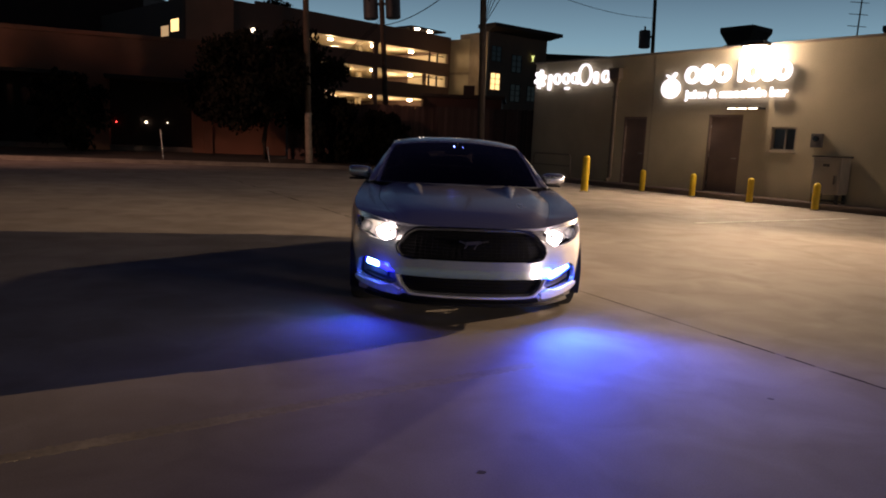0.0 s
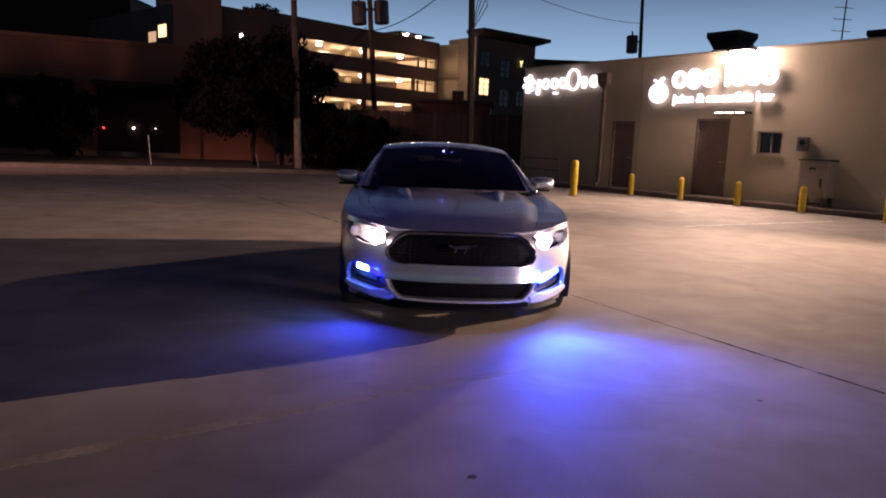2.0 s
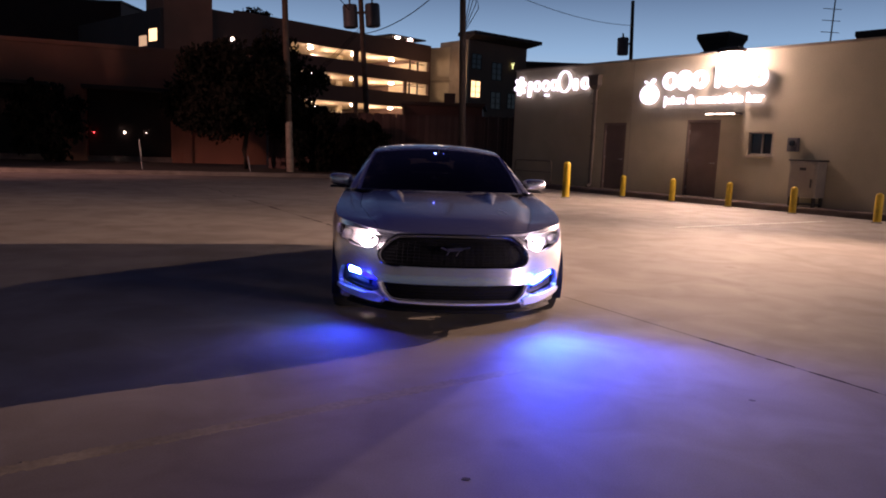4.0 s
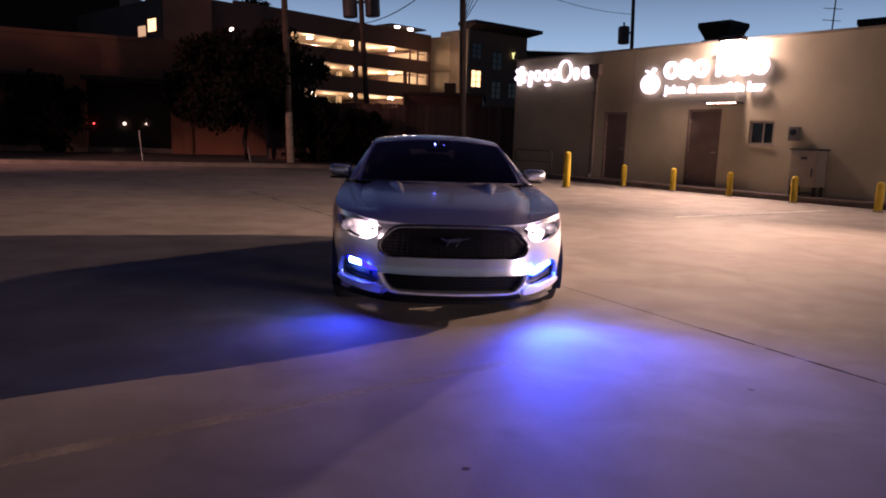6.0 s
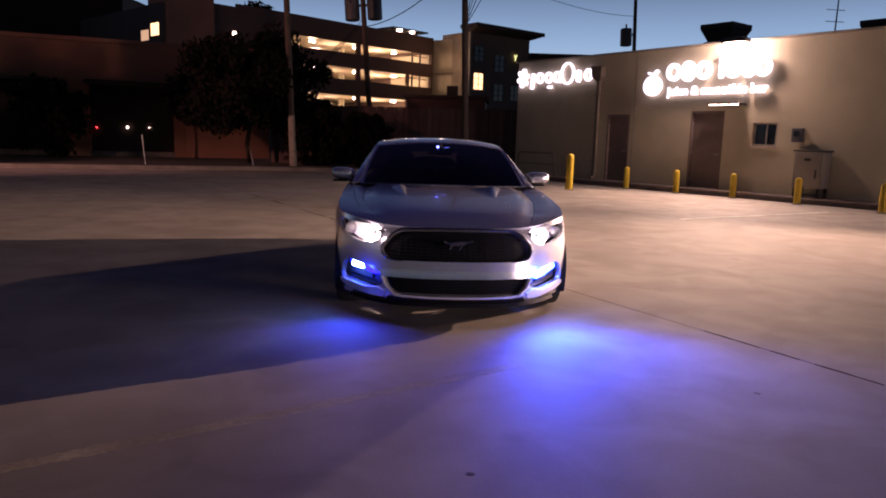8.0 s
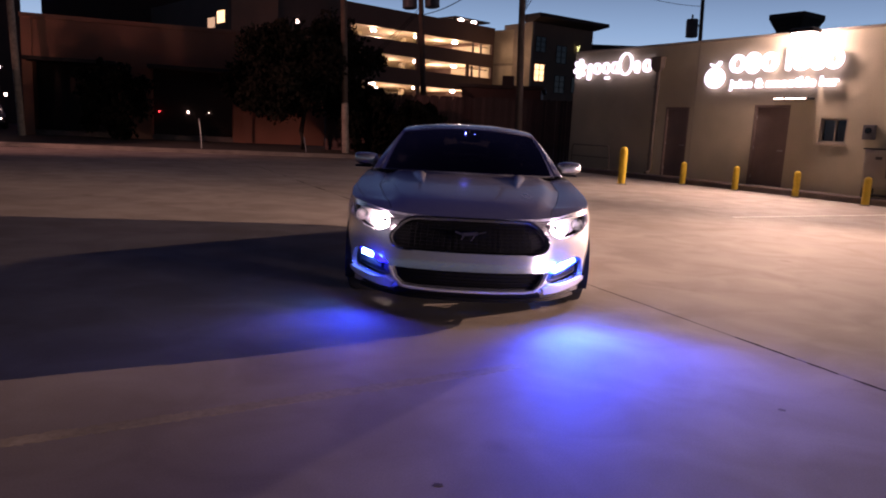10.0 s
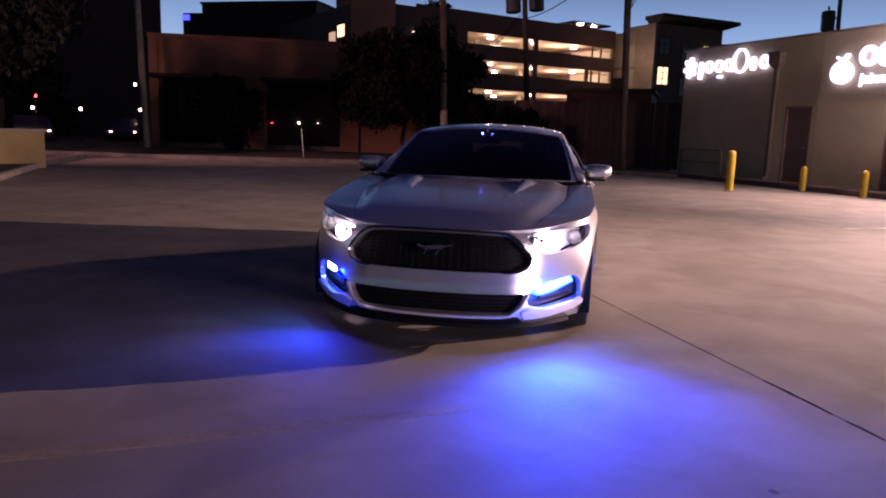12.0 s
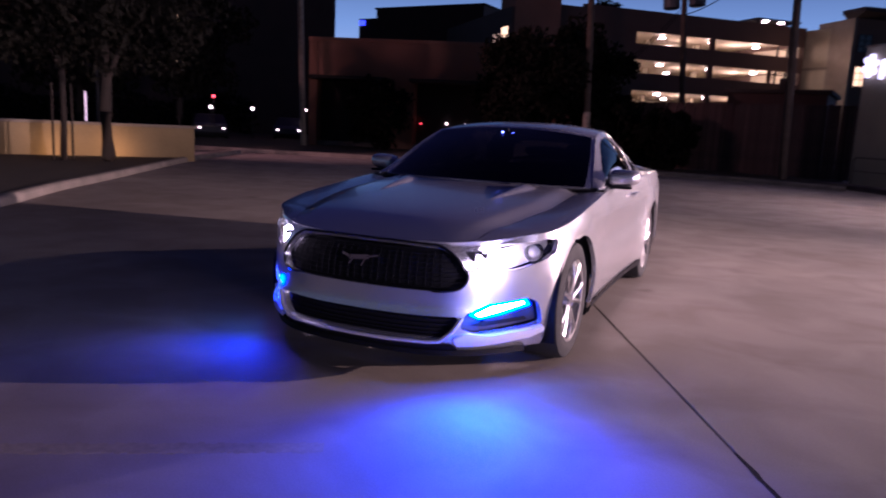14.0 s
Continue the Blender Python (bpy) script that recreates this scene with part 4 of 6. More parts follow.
# ---------------------------------------------------------------- warehouse
WA, WB = Vector((-20.93, 30.46, 0)), Vector((-8.8, 35.6, 0))
wdv = (WB - WA).normalized()
WL = (WB - WA).length
wh = thing("warehouse", pose(WA.x, WA.y, 0, 0, 0, math.degrees(math.atan2(wdv.y, wdv.x))), "brown stucco warehouse with a plain parapet", "building")
part("wall", boxed(0, WL, 1.3, 12, 0, 5.15), WAREHOUSE, wh)
part("front_wall", boxed(8.802, WL, 0, 1.298, 0, 5.15), WAREHOUSE, wh)
part("lintel", boxed(0, 8.8, 0, 1.298, 3.5, 5.15), WAREHOUSE, wh)
for a, b in ((0, 0.3), (3.75, 5.2)):
    part("pier", boxed(a, b, 0, 1.298, 0, 3.498), WAREHOUSE, wh)
part("parapet", boxed(-0.08, WL + 0.08, -0.08, 12.08, 5.152, 5.35, bevel=0.02), WAREHOUSE, wh)
for x in (-0.02, 9.3):
    part("pilaster", boxed(x, x + 0.4, -0.12, -0.002, 0, 5.14), WAREHOUSE, wh)
# doors and slats are near black: the shade inside the bays is in their colour
for a, b in ((0.302, 3.748), (5.202, 8.798)):
    bay = part("loading_door", boxed(a, b, 1.1, 1.29, 0.126, 3.49), ROOFING, wh, "roller door coloured dark for the bay's deep shade")
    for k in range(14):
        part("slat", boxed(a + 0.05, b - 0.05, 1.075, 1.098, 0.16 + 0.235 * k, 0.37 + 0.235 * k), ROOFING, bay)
    part("bay_sill", boxed(a, b, 0.15, 1.07, 0.0, 0.35), KERB, wh)
    part("awning", boxed(a - 0.1, b + 0.1, -1.15, -0.004, 3.32, 3.48, bevel=0.02), ROOFING, wh, "flat dark awning over the bay")


def bulkhead_light(m, mat, size, label):
    """A small round lamp on a wall plate."""
    p = thing("wall_lamp", m, label, "wall light", group="small lamps on the walls")
    part("plate", lathe(bmesh.new(), [(-0.02, size * 1.5), (-0.004, size * 1.6)], "y", 20), DARK_STEEL, p)
    part("lens", lathe(bmesh.new(), [(-0.10, size * 0.3), (-0.085, size * 0.75), (-0.05, size), (-0.021, size)], "y", 20), mat, p, "small lit lens", smooth=True)


WH = pose(WA.x, WA.y, 0, 0, 0, math.degrees(math.atan2(wdv.y, wdv.x)))
bulkhead_light(WH @ pose(6.75, 1.07, 1.46), SMALL_WARM, 0.05, "small round white lamp lit on the warehouse wall")
bulkhead_light(WH @ pose(5.45, 1.07, 1.42), SMALL_RED, 0.028, "small round red lamp lit on the warehouse wall")
bulkhead_light(WH @ pose(7.7, 1.07, 1.48), SMALL_WARM, 0.018, "tiny white pilot lamp lit on the warehouse wall")
bulkhead_light(G @ pose(-0.33, -0.002, 10.5), SMALL_WARM, 0.20, "round white lamp lit on the blank garage front")

tower = thing("tower_block", pose(-47.6, 75, 0), "dark boxy office block against the dusk sky", "building")
part("wall", boxed(0, 14.1, 0, 12, 0, 14.6), WAREHOUSE_DARK, tower)
part("wall", boxed(-3.2, -0.002, 1, 10, 0, 13.8), WAREHOUSE_DARK, tower)
part("parapet", boxed(-0.15, 14.25, -0.15, 12.15, 14.602, 14.8), ROOFING, tower)

part("blue_sign", boxed(-3.1, -2.3, 0.9, 0.998, 13.0, 13.6, bevel=0.03), BLUE_SIGN, tower, "small lit blue sign")

flats = thing("tower_block", pose(-55, 33, 0, 0, 0, 52), "tall dark block of flats with a few lit windows", "building")
part("wall", boxed(0, 27.5, 0, 12, 0, 17), WAREHOUSE_DARK, flats)
part("roof", boxed(-0.4, 27.9, -0.4, 12.4, 17.002, 17.5), ROOFING, flats)
for x, z, w in ((9.0, 9.6, 0.9), (14.3, 8.1, 0.5), (14.3, 4.9, 0.5), (16.0, 11.3, 0.9), (17.4, 11.35, 0.6), (5.0, 12.2, 0.8)):
    part("window", boxed(x, x + w, -0.02, -0.003, z, z + 1.3), WARM_WINDOW, flats, "lit yellow window")

# ---------------------------------------------------------------- trees
def tree(name, x, y, height, spread, trunk, seed, label, leaves=5200, leaf=0.16, base=0.32, category="tree", low=0.0):
    r = random.Random(seed)
    t = thing(name, pose(x, y, low), label, category, group="trees")
    bm = bmesh.new()
    fork = height * base
    sweep(bm, [(0, 0, 0), (0.01, 0, fork * 0.08), (r.uniform(-0.06, 0.06), r.uniform(-0.05, 0.05), fork * 0.5), (0.06, 0, fork), (0.10, 0.05, height * 0.55), (0.15, 0.1, height * 0.75)], [trunk * 1.35, trunk, trunk * 0.85, trunk * 0.72, trunk * 0.45, trunk * 0.2], 10)
    tips = []
    for k in range(9):
        a = 2 * math.pi * k / 9 + r.uniform(-0.3, 0.3)
        z0 = fork * r.uniform(0.75, 1.25)
        reach = spread * r.uniform(0.45, 0.85)
        z1 = height * r.uniform(0.5, 0.9)
        mid = (math.cos(a) * reach * 0.45, math.sin(a) * reach * 0.45, (z0 + z1) / 2 + 0.1)
        tip = (math.cos(a) * reach, math.sin(a) * reach, z1)
        sweep(bm, [(0.05, 0, z0), mid, tip], [trunk * 0.42, trunk * 0.25, trunk * 0.07], 7)
        tips += [tip, mid]
    part("trunk", bm, BARK, t, smooth=True)
    clumps = []
    for k in range(46):
        a, q = r.uniform(0, 2 * math.pi), math.sqrt(r.random()) * spread
        zz = r.uniform(base * 1.05, 1.0)
        lim = math.sin(math.pi * min(1, max(0, (zz - base * 0.7) / (1.06 - base * 0.7)))) ** 0.6
        clumps.append((math.cos(a) * q * lim, math.sin(a) * q * lim, height * zz, spread * r.uniform(0.16, 0.34)))
    clumps += [(p[0], p[1], p[2], spread * 0.25) for p in tips[::2]]
    verts, faces = [], []
    for k in range(leaves):
        c = clumps[r.randrange(len(clumps))]
        d = Vector((r.gauss(0, 1), r.gauss(0, 1), r.gauss(0, 0.8)))
        d = d.normalized() * c[3] * r.random() ** 0.45
        p = Vector(c[:3]) + d
        q = Euler((r.uniform(0, 6.3), r.uniform(0, 6.3), r.uniform(0, 6.3))).to_quaternion()
        s = leaf * r.uniform(0.6, 1.4)
        i = len(verts)
        for v in ((-0.5, 0, 0), (0, 0.3, 0.08), (0.5, 0, 0), (0, -0.3, 0.08)):
            verts.append(p + q @ (Vector(v) * s))
        faces.append((i, i + 1, i + 2, i + 3))
    me = bpy.data.meshes.new("crown")
    me.from_pydata(verts, [], faces)
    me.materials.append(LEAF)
    o = new("crown", me)
    o.parent = t
    return t


tree("tree", -8.25, 30.0, 4.9, 3.2, 0.12, 31, "dark spreading tree in the planted strip", leaves=30000, leaf=0.2, base=0.36)
tree("roof_shrub", *(G @ Vector((3.0, 1.6, 0)))[:2], 1.75, 1.7, 0.04, 41, "ragged dark shrubs along the garage roof edge", leaves=900, leaf=0.3, base=0.1, category="shrub", low=12.0)
tree("tree", -13.75, 12.7, 6.6, 2.4, 0.08, 6, "slim dark tree in the planting island", leaves=9000, leaf=0.16, base=0.36)
tree("tree", -13.0, 13.35, 7.2, 2.8, 0.17, 7, "dark leafy tree in the planting island", leaves=10000, leaf=0.17, base=0.36)
tree("tree", -24.5, 25.5, 8.0, 3.0, 0.18, 8, "dark leafy tree near the warehouse corner", leaves=6000, leaf=0.3, base=0.3)
tree("tree", -29.5, 24.0, 8.5, 3.4, 0.2, 9, "dark leafy tree by the street", leaves=6000, leaf=0.3, base=0.28)
tree("tree", -21.5, 15.0, 8.5, 3.2, 0.2, 19, "dark leafy street tree", leaves=8000, leaf=0.22, base=0.38)
for x, y, h, s, sd in ((-16.6, 30.1, 3.1, 1.5, 10), (-5.4, 29.9, 2.6, 1.2, 14), (-3.4, 29.3, 2.2, 1.1, 15)):
    tree("shrub", x, y, h, s, 0.07, sd, "dark rounded shrub in the planted strip", leaves=5200, leaf=0.19, base=0.08, category="shrub")

# hedge that closes the lit street
hedge_v, hedge_f = [], []
r = random.Random(21)
for k in range(9000):
    t = r.random()
    p = Vector((-40 - 26 * t + r.uniform(-0.5, 0.5), 46 - 46 * t + r.uniform(-0.8, 0.8), r.uniform(0.0, 2.6) + 0.5 * math.sin(t * 40)))
    q = Euler((r.uniform(0, 6.3), r.uniform(0, 6.3), r.uniform(0, 6.3))).to_quaternion()
    i = len(hedge_v)
    for v in ((-0.5, 0, 0), (0, 0.35, 0.1), (0.5, 0, 0), (0, -0.35, 0.1)):
        hedge_v.append(p + q @ (Vector(v) * r.uniform(0.3, 0.6)))
    hedge_f.append((i, i + 1, i + 2, i + 3))
me = bpy.data.meshes.new("hedge")
me.from_pydata(hedge_v, [], hedge_f)
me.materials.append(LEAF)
tagged(new("hedge", me), "dark clipped hedge along the street", "hedge", kind="stuff")

# street lamp that lights the side road
sl = thing("street_lamp", pose(-27.2, 23.3, 0), "tall street lamp over the side road, its head lit", "street lamp")
part("pole", tube(bmesh.new(), (0, 0, 0), (0, 0, 5.75), 0.09, 0.06), DARK_STEEL, sl, smooth=True)
part("arm", tube(bmesh.new(), (0, 0, 5.7), (0.8, 0, 5.85), 0.04), DARK_STEEL, sl, smooth=True)
head = part("head", boxed(0.5, 1.15, -0.14, 0.14, 5.80, 5.93, bevel=0.03), DARK_STEEL, sl)
part("lens", lathe(bmesh.new(), [(5.67, 0.03), (5.70, 0.12), (5.76, 0.15), (5.798, 0.155)], "z", 20, at=(0.85, 0, 0)), SMALL_WARM, head, "lit white lens", smooth=True)

# slim posts beyond the kerb
def plain_post(x, y, h, label):
    p = thing("marker_post", pose(x, y, 0.12), label, "post")
    part("stake", tube(bmesh.new(), (0.06, 0, 0), (-0.03, 0, h), 0.022), STEEL, p)
    part("cap", tube(bmesh.new(), (-0.03, 0, h), (-0.032, 0, h + 0.03), 0.026, 0.018), STEEL, p)


plain_post(-11.05, 26.2, 1.05, "thin pale steel post by the far kerb")
plain_post(-7.5, 27.7, 0.55, "short pale steel stake by the far kerb")

# stakes that hold the slim tree of the island
for x, y in ((-13.89, 12.55), (-13.61, 12.85)):
    stake = thing("tree_stake", pose(x, y, 0.11), "thin brown wooden stake beside the slim tree", "stake", group="tree stakes")
    part("pole", tube(bmesh.new(), (0, 0, 0), (0.02, 0, 1.75), 0.028, 0.024), BARK, stake)
    part("point", tube(bmesh.new(), (0.02, 0, 1.752), (0.021, 0, 1.79), 0.024, 0.012), BARK, stake)


def parked_car(m, label, paint, front):
    c = thing("parked_car", m, label, "car", group="parked cars")
    prof = [(-2.2, 0.45), (-2.15, 0.75), (-1.2, 0.92), (-0.6, 1.38), (0.8, 1.42), (1.5, 1.0), (2.15, 0.9), (2.2, 0.45), (2.0, 0.22), (-2.0, 0.22)]
    bm = bmesh.new()
    rows = []
    for x, k in ((-0.88, 0.96), (-0.8, 1.0), (0.8, 1.0), (0.88, 0.96)):
        rows.append([bm.verts.new((x * (0.82 if z > 1.1 else 1), y * k, z)) for y, z in prof])
    for a, b in zip(rows, rows[1:]):
        for i in range(len(prof)):
            bm.faces.new((a[i], a[(i + 1) % len(prof)], b[(i + 1) % len(prof)], b[i]))
    bm.faces.new(rows[0][::-1])
    bm.faces.new(rows[-1])
    part("body", bm, paint, c)
    for y in (-1.35, 1.35):
        for x in (-0.9, 0.72):
            w = part("wheel", lathe(bmesh.new(), [(x, 0.2), (x, 0.31), (x + 0.03, 0.33), (x + 0.15, 0.33), (x + 0.18, 0.31), (x + 0.18, 0.2)], "x", 20, at=(0, y, 0.33)), RUBBER, c)
    for x in (-0.62, 0.62):
        part("headlight", boxed(x - 0.06, x + 0.06, -2.22, -2.17, 0.64, 0.70), SMALL_WARM if front else DARK_GLASS, c, "lit headlight" if front else "dark lamp")
        part("tail_light", boxed(x - 0.16, x + 0.16, 2.2, 2.23, 0.72, 0.86), SMALL_RED, c, "red tail light")


DARK_PAINT = material("dark_car_paint", (0.03, 0.03, 0.035), rough=0.3, vary=0.05, coat=0.6, bump=0)
parked_car(pose(-28.0, 37.2, 0, 0, 0, 38), "dark parked car with lit headlights by the street", DARK_PAINT, True)
parked_car(pose(-29.3, 31.8, 0, 0, 0, 50), "dark parked car with lit headlights under the trees", DARK_PAINT, True)

# low lit wall behind the planting island
lowwall = thing("garden_wall", pose(-13.75, 16.63, 0, 0, 0, 237), "low tan garden wall lit by warm lamps", "wall")
part("wall", boxed(0, 15, -0.12, 0.12, 0, 0.92), GARDEN_STUCCO, lowwall)
part("coping", boxed(-0.05, 15.05, -0.17, 0.17, 0.922, 1.0, bevel=0.015), STUCCO_TRIM, lowwall)
tube_post = thing("tube_light", pose(-17.6, 16.0, 0), "slim white light tube on a post beyond the garden wall", "light")
part("post", tube(bmesh.new(), (0, 0, 0), (0, 0, 0.98), 0.03), STEEL, tube_post)
part("tube", tube(bmesh.new(), (0, 0, 0.982), (0, 0, 1.85), 0.022), glow("pale_light_tube", (1.0, 0.82, 0.72), 0.7), tube_post, "thin softly lit white tube")


def street_post(x, y, h, mat, label):
    """A slim post with a small lit head, far down the side street."""
    p = thing("street_light", pose(x, y, 0), label, "street light", group="small lights down the street")
    part("post", tube(bmesh.new(), (0, 0, 0), (0, 0, h), 0.04, 0.03), DARK_STEEL, p)
    part("lamp_head", lathe(bmesh.new(), [(h, 0.03), (h + 0.03, 0.075), (h + 0.12, 0.075), (h + 0.16, 0.03)], "z", 12), mat, p, "small lit head")


street_post(-28.1, 31.0, 2.3, SMALL_RED, "slim street post with a small red light")
street_post(-28.0, 30.7, 1.7, SMALL_WARM, "slim street post with a small white light")
street_post(-28.05, 33.95, 1.75, SMALL_WARM, "slim street post with a small white light")
street_post(-27.25, 37.4, 3.3, SMALL_WARM, "tall street post with a small white light")
street_post(-26.7, 37.1, 1.85, SMALL_WARM, "slim street post with a warm light")

# ---------------------------------------------------------------- the car
# local axes: x to the car's own left, y back from the nose, z up
CAR = pose(0.215, 5.08, 0, 0, 0, 4.6)
car = thing("sports_coupe", CAR, "silver two-door sports coupe with lit headlights and blue fog lamps", "car")

PLAN = [(0.0, 0.0), (0.06, 0.0006), (0.12, 0.003), (0.25, 0.015), (0.45, 0.066), (0.60, 0.158), (0.70, 0.258), (0.78, 0.358), (0.85, 0.465), (0.893, 0.57), (0.920, 0.72), (0.938, 0.95), (0.945, 1.4), (0.935, 2.0), (0.935, 2.6),
        (0.945, 3.1), (0.955, 3.5), (0.945, 3.9), (0.92, 4.3), (0.87, 4.56), (0.76, 4.70), (0.4, 4.77), (0.0, 4.78)]
plan_rows, run = [], 0.0
for i, (px, py) in enumerate(PLAN):
    if i:
        run += math.hypot(px - PLAN[i - 1][0], py - PLAN[i - 1][1])
    plan_rows.append((run, px, py))
LONG = run


def plan_at(s):
    """The plan outline at s metres from the nose round the car's left side; negative s: its right side."""
    x, y = curve_at(plan_rows, abs(s))
    return (x if s >= 0 else -x), y


table_s = [LONG * k / 600 for k in range(601)]
table_p = [plan_at(s) for s in table_s]


def s_x(x):
    """s of the front outline at that x."""
    a = abs(x)
    a *= 1 + 0.02 * min(1.0, max(0.0, (a - 0.35) / 0.25)) * (1 - min(1.0, max(0.0, (a - 0.76) / 0.1)))
    for s, p in zip(table_s, table_p):
        if p[0] >= a:
            return s if x >= 0 else -s
    return s


def s_y(y):
    """s of the left side at that y."""
    for s, p in zip(table_s, table_p):
        if p[1] >= y and s > 0.3:
            return s
    return LONG


SHOULDER = [(0.0, 0.725), (0.10, 0.733), (0.25, 0.752), (0.5, 0.782), (0.87, 0.834), (1.4, 0.893), (1.8, 0.928), (2.6, 0.945), (3.3, 0.962), (3.8, 0.968), (4.4, 0.965), (4.78, 0.955)]
FRONT_IN = [(0.1, 0.10), (0.18, 0.05), (0.24, 0.0), (0.34, 0.0), (0.40, 0.012), (0.50, 0.018), (0.60, 0.03), (0.68, 0.06), (0.73, 0.10), (0.80, 0.16)]
SIDE_IN = [(0.1, 0.09), (0.2, 0.045), (0.32, 0.016), (0.5, 0.004), (0.62, 0.008), (0.72, 0.010), (0.80, 0.016), (0.88, 0.030), (0.95, 0.048), (1.02, 0.07)]
WHEELS = (0.915, 3.635)
HUB_Z, TYRE_R, ARCH_R = 0.342, 0.342, 0.385


def shoulder(s):
    return curve_at(SHOULDER, plan_at(s)[1])


def skin(s, z):
    """The body side and nose: s along the outline, z up."""
    x, y = plan_at(s)
    e = 0.01
    x1, y1 = plan_at(s + e)
    x0, y0 = plan_at(s - e)
    tx, ty = x1 - x0, y1 - y0
    ln = math.hypot(tx, ty) or 1
    nx, ny = ty / ln, -tx / ln
    k = max(0.0, min(1.0, (abs(s) - 0.55) / 0.6))
    k = k * k * (3 - 2 * k)
    inset = (1 - k) * curve_at(FRONT_IN, z) + k * curve_at(SIDE_IN, z)
    if k > 0.2:
        for wy in WHEELS:
            d = math.hypot(y - wy, z - HUB_Z)
            inset -= 0.022 * math.exp(-((d - 0.39) / 0.09) ** 2)
        if 1.25 < y < 3.3:
            f = math.sin(math.pi * (y - 1.25) / 2.05) ** 0.7
            inset += 0.022 * f * math.exp(-((z - 0.60) / 0.11) ** 2) - 0.010 * f * math.exp(-((z - 0.775) / 0.035) ** 2)
    return Vector((x - nx * inset, y - ny * inset, z))


def dense(outline, step=0.03):
    out = []
    for i, a in enumerate(outline):
        b = outline[(i + 1) % len(outline)]
        n = max(1, int(math.hypot(b[0] - a[0], b[1] - a[1]) / step))
        out += [(a[0] + (b[0] - a[0]) * k / n, a[1] + (b[1] - a[1]) * k / n) for k in range(n)]
    return out


def rounded(outline, r=0.03, n=4):
    """The outline with its corners rounded."""
    out = []
    m = len(outline)
    for i in range(m):
        p, a, b = Vector(outline[i]), Vector(outline[i - 1]), Vector(outline[(i + 1) % m])
        ra = min(r, (a - p).length * 0.45)
        rb = min(r, (b - p).length * 0.45)
        q0, q1 = p + (a - p).normalized() * ra, p + (b - p).normalized() * rb
        for k in range(n + 1):
            t = k / n
            v = q0 * (1 - t) ** 2 + p * 2 * t * (1 - t) + q1 * t * t
            out.append((v.x, v.y))
    return out


def patch(loops, func, step_a=0.05, step_b=0.04, lip=0.0):
    """A curved panel: an outline, then holes, in two coordinates, cut fine and laid on func. lip: depth of the turned-in edge."""
    bm = bmesh.new()
    loops = [dense(l) for l in loops]
    edges = []
    for l in loops:
        vs = [bm.verts.new((a, b, 0)) for a, b in l]
        edges += [bm.edges.new((vs[i], vs[(i + 1) % len(vs)])) for i in range(len(vs))]
    bmesh.ops.triangle_fill(bm, use_beauty=True, use_dissolve=False, edges=edges)
    for axis, step in ((0, step_a), (1, step_b)):
        lo, hi = min(v.co[axis] for v in bm.verts), max(v.co[axis] for v in bm.verts)
        k = math.floor(lo / step) + 1
        while k * step < hi:
            no = [0, 0, 0]
            no[axis] = 1
            co = [0, 0, 0]
            co[axis] = k * step + 1e-5
            bmesh.ops.bisect_plane(bm, geom=bm.verts[:] + bm.edges[:] + bm.faces[:], dist=1e-6, plane_co=co, plane_no=no)
            k += 1
    bmesh.ops.remove_doubles(bm, verts=bm.verts, dist=0.0004)
    if lip:
        rim = [e for e in bm.edges if len(e.link_faces) == 1]
        made = bmesh.ops.extrude_edge_only(bm, edges=rim)
        for v in made["geom"]:
            if isinstance(v, bmesh.types.BMVert):
                v.co.z = 1.0
    for v in bm.verts:
        a, b, deep = v.co
        p = func(a, b)
        if deep > 0.5:
            e = 0.01
            n = (func(a + e, b) - func(a - e, b)).cross(func(a, b + e) - func(a, b - e)).normalized()
            p = p + n * lip
        v.co = p
    return bm


def mirror_x(loop):
    return [(-a, b) for a, b in loop][::-1]


def inner(func, depth):
    """func moved out of the body by depth."""
    def f(a, b):
        e = 0.01
        n = (func(a + e, b) - func(a - e, b)).cross(func(a, b + e) - func(a, b - e)).normalized()
        return func(a, b) + n * depth
    return f


# ---- outlines on the nose, in (x across the front, z)
def nose(points):
    return [(s_x(x), z) for x, z in points]


GRILLE = rounded(nose([(-0.44, 0.712), (-0.2, 0.722), (0.2, 0.722), (0.44, 0.712), (0.50, 0.675), (0.565, 0.57), (0.535, 0.505), (0.46, 0.49), (-0.46, 0.49), (-0.535, 0.505), (-0.565, 0.57), (-0.50, 0.675)]), 0.04)
LOWER = rounded(nose([(-0.525, 0.365), (0.525, 0.365), (0.50, 0.31), (0.44, 0.235), (-0.44, 0.235), (-0.50, 0.31)]), 0.03)
FOG = rounded([(s_x(0.548), 0.378), (s_x(0.64), 0.425), (s_x(0.80), 0.445), (s_x(0.835), 0.42), (s_x(0.86), 0.30), (s_x(0.80), 0.285), (s_x(0.60), 0.275), (s_x(0.53), 0.305)], 0.025)
HEAD = rounded([(s_x(0.545), 0.694), (s_x(0.61), 0.711), (s_x(0.70), 0.724), (s_x(0.79), 0.732), (s_y(0.50), 0.748), (s_y(0.59), 0.743), (s_y(0.575), 0.682), (s_y(0.47), 0.636), (s_x(0.76), 0.603), (s_x(0.65), 0.592), (s_x(0.59), 0.622)], 0.03)
EDGE_S = s_y(0.553)
EDGE_T = s_y(0.78)
EDGE_M = s_y(0.70)


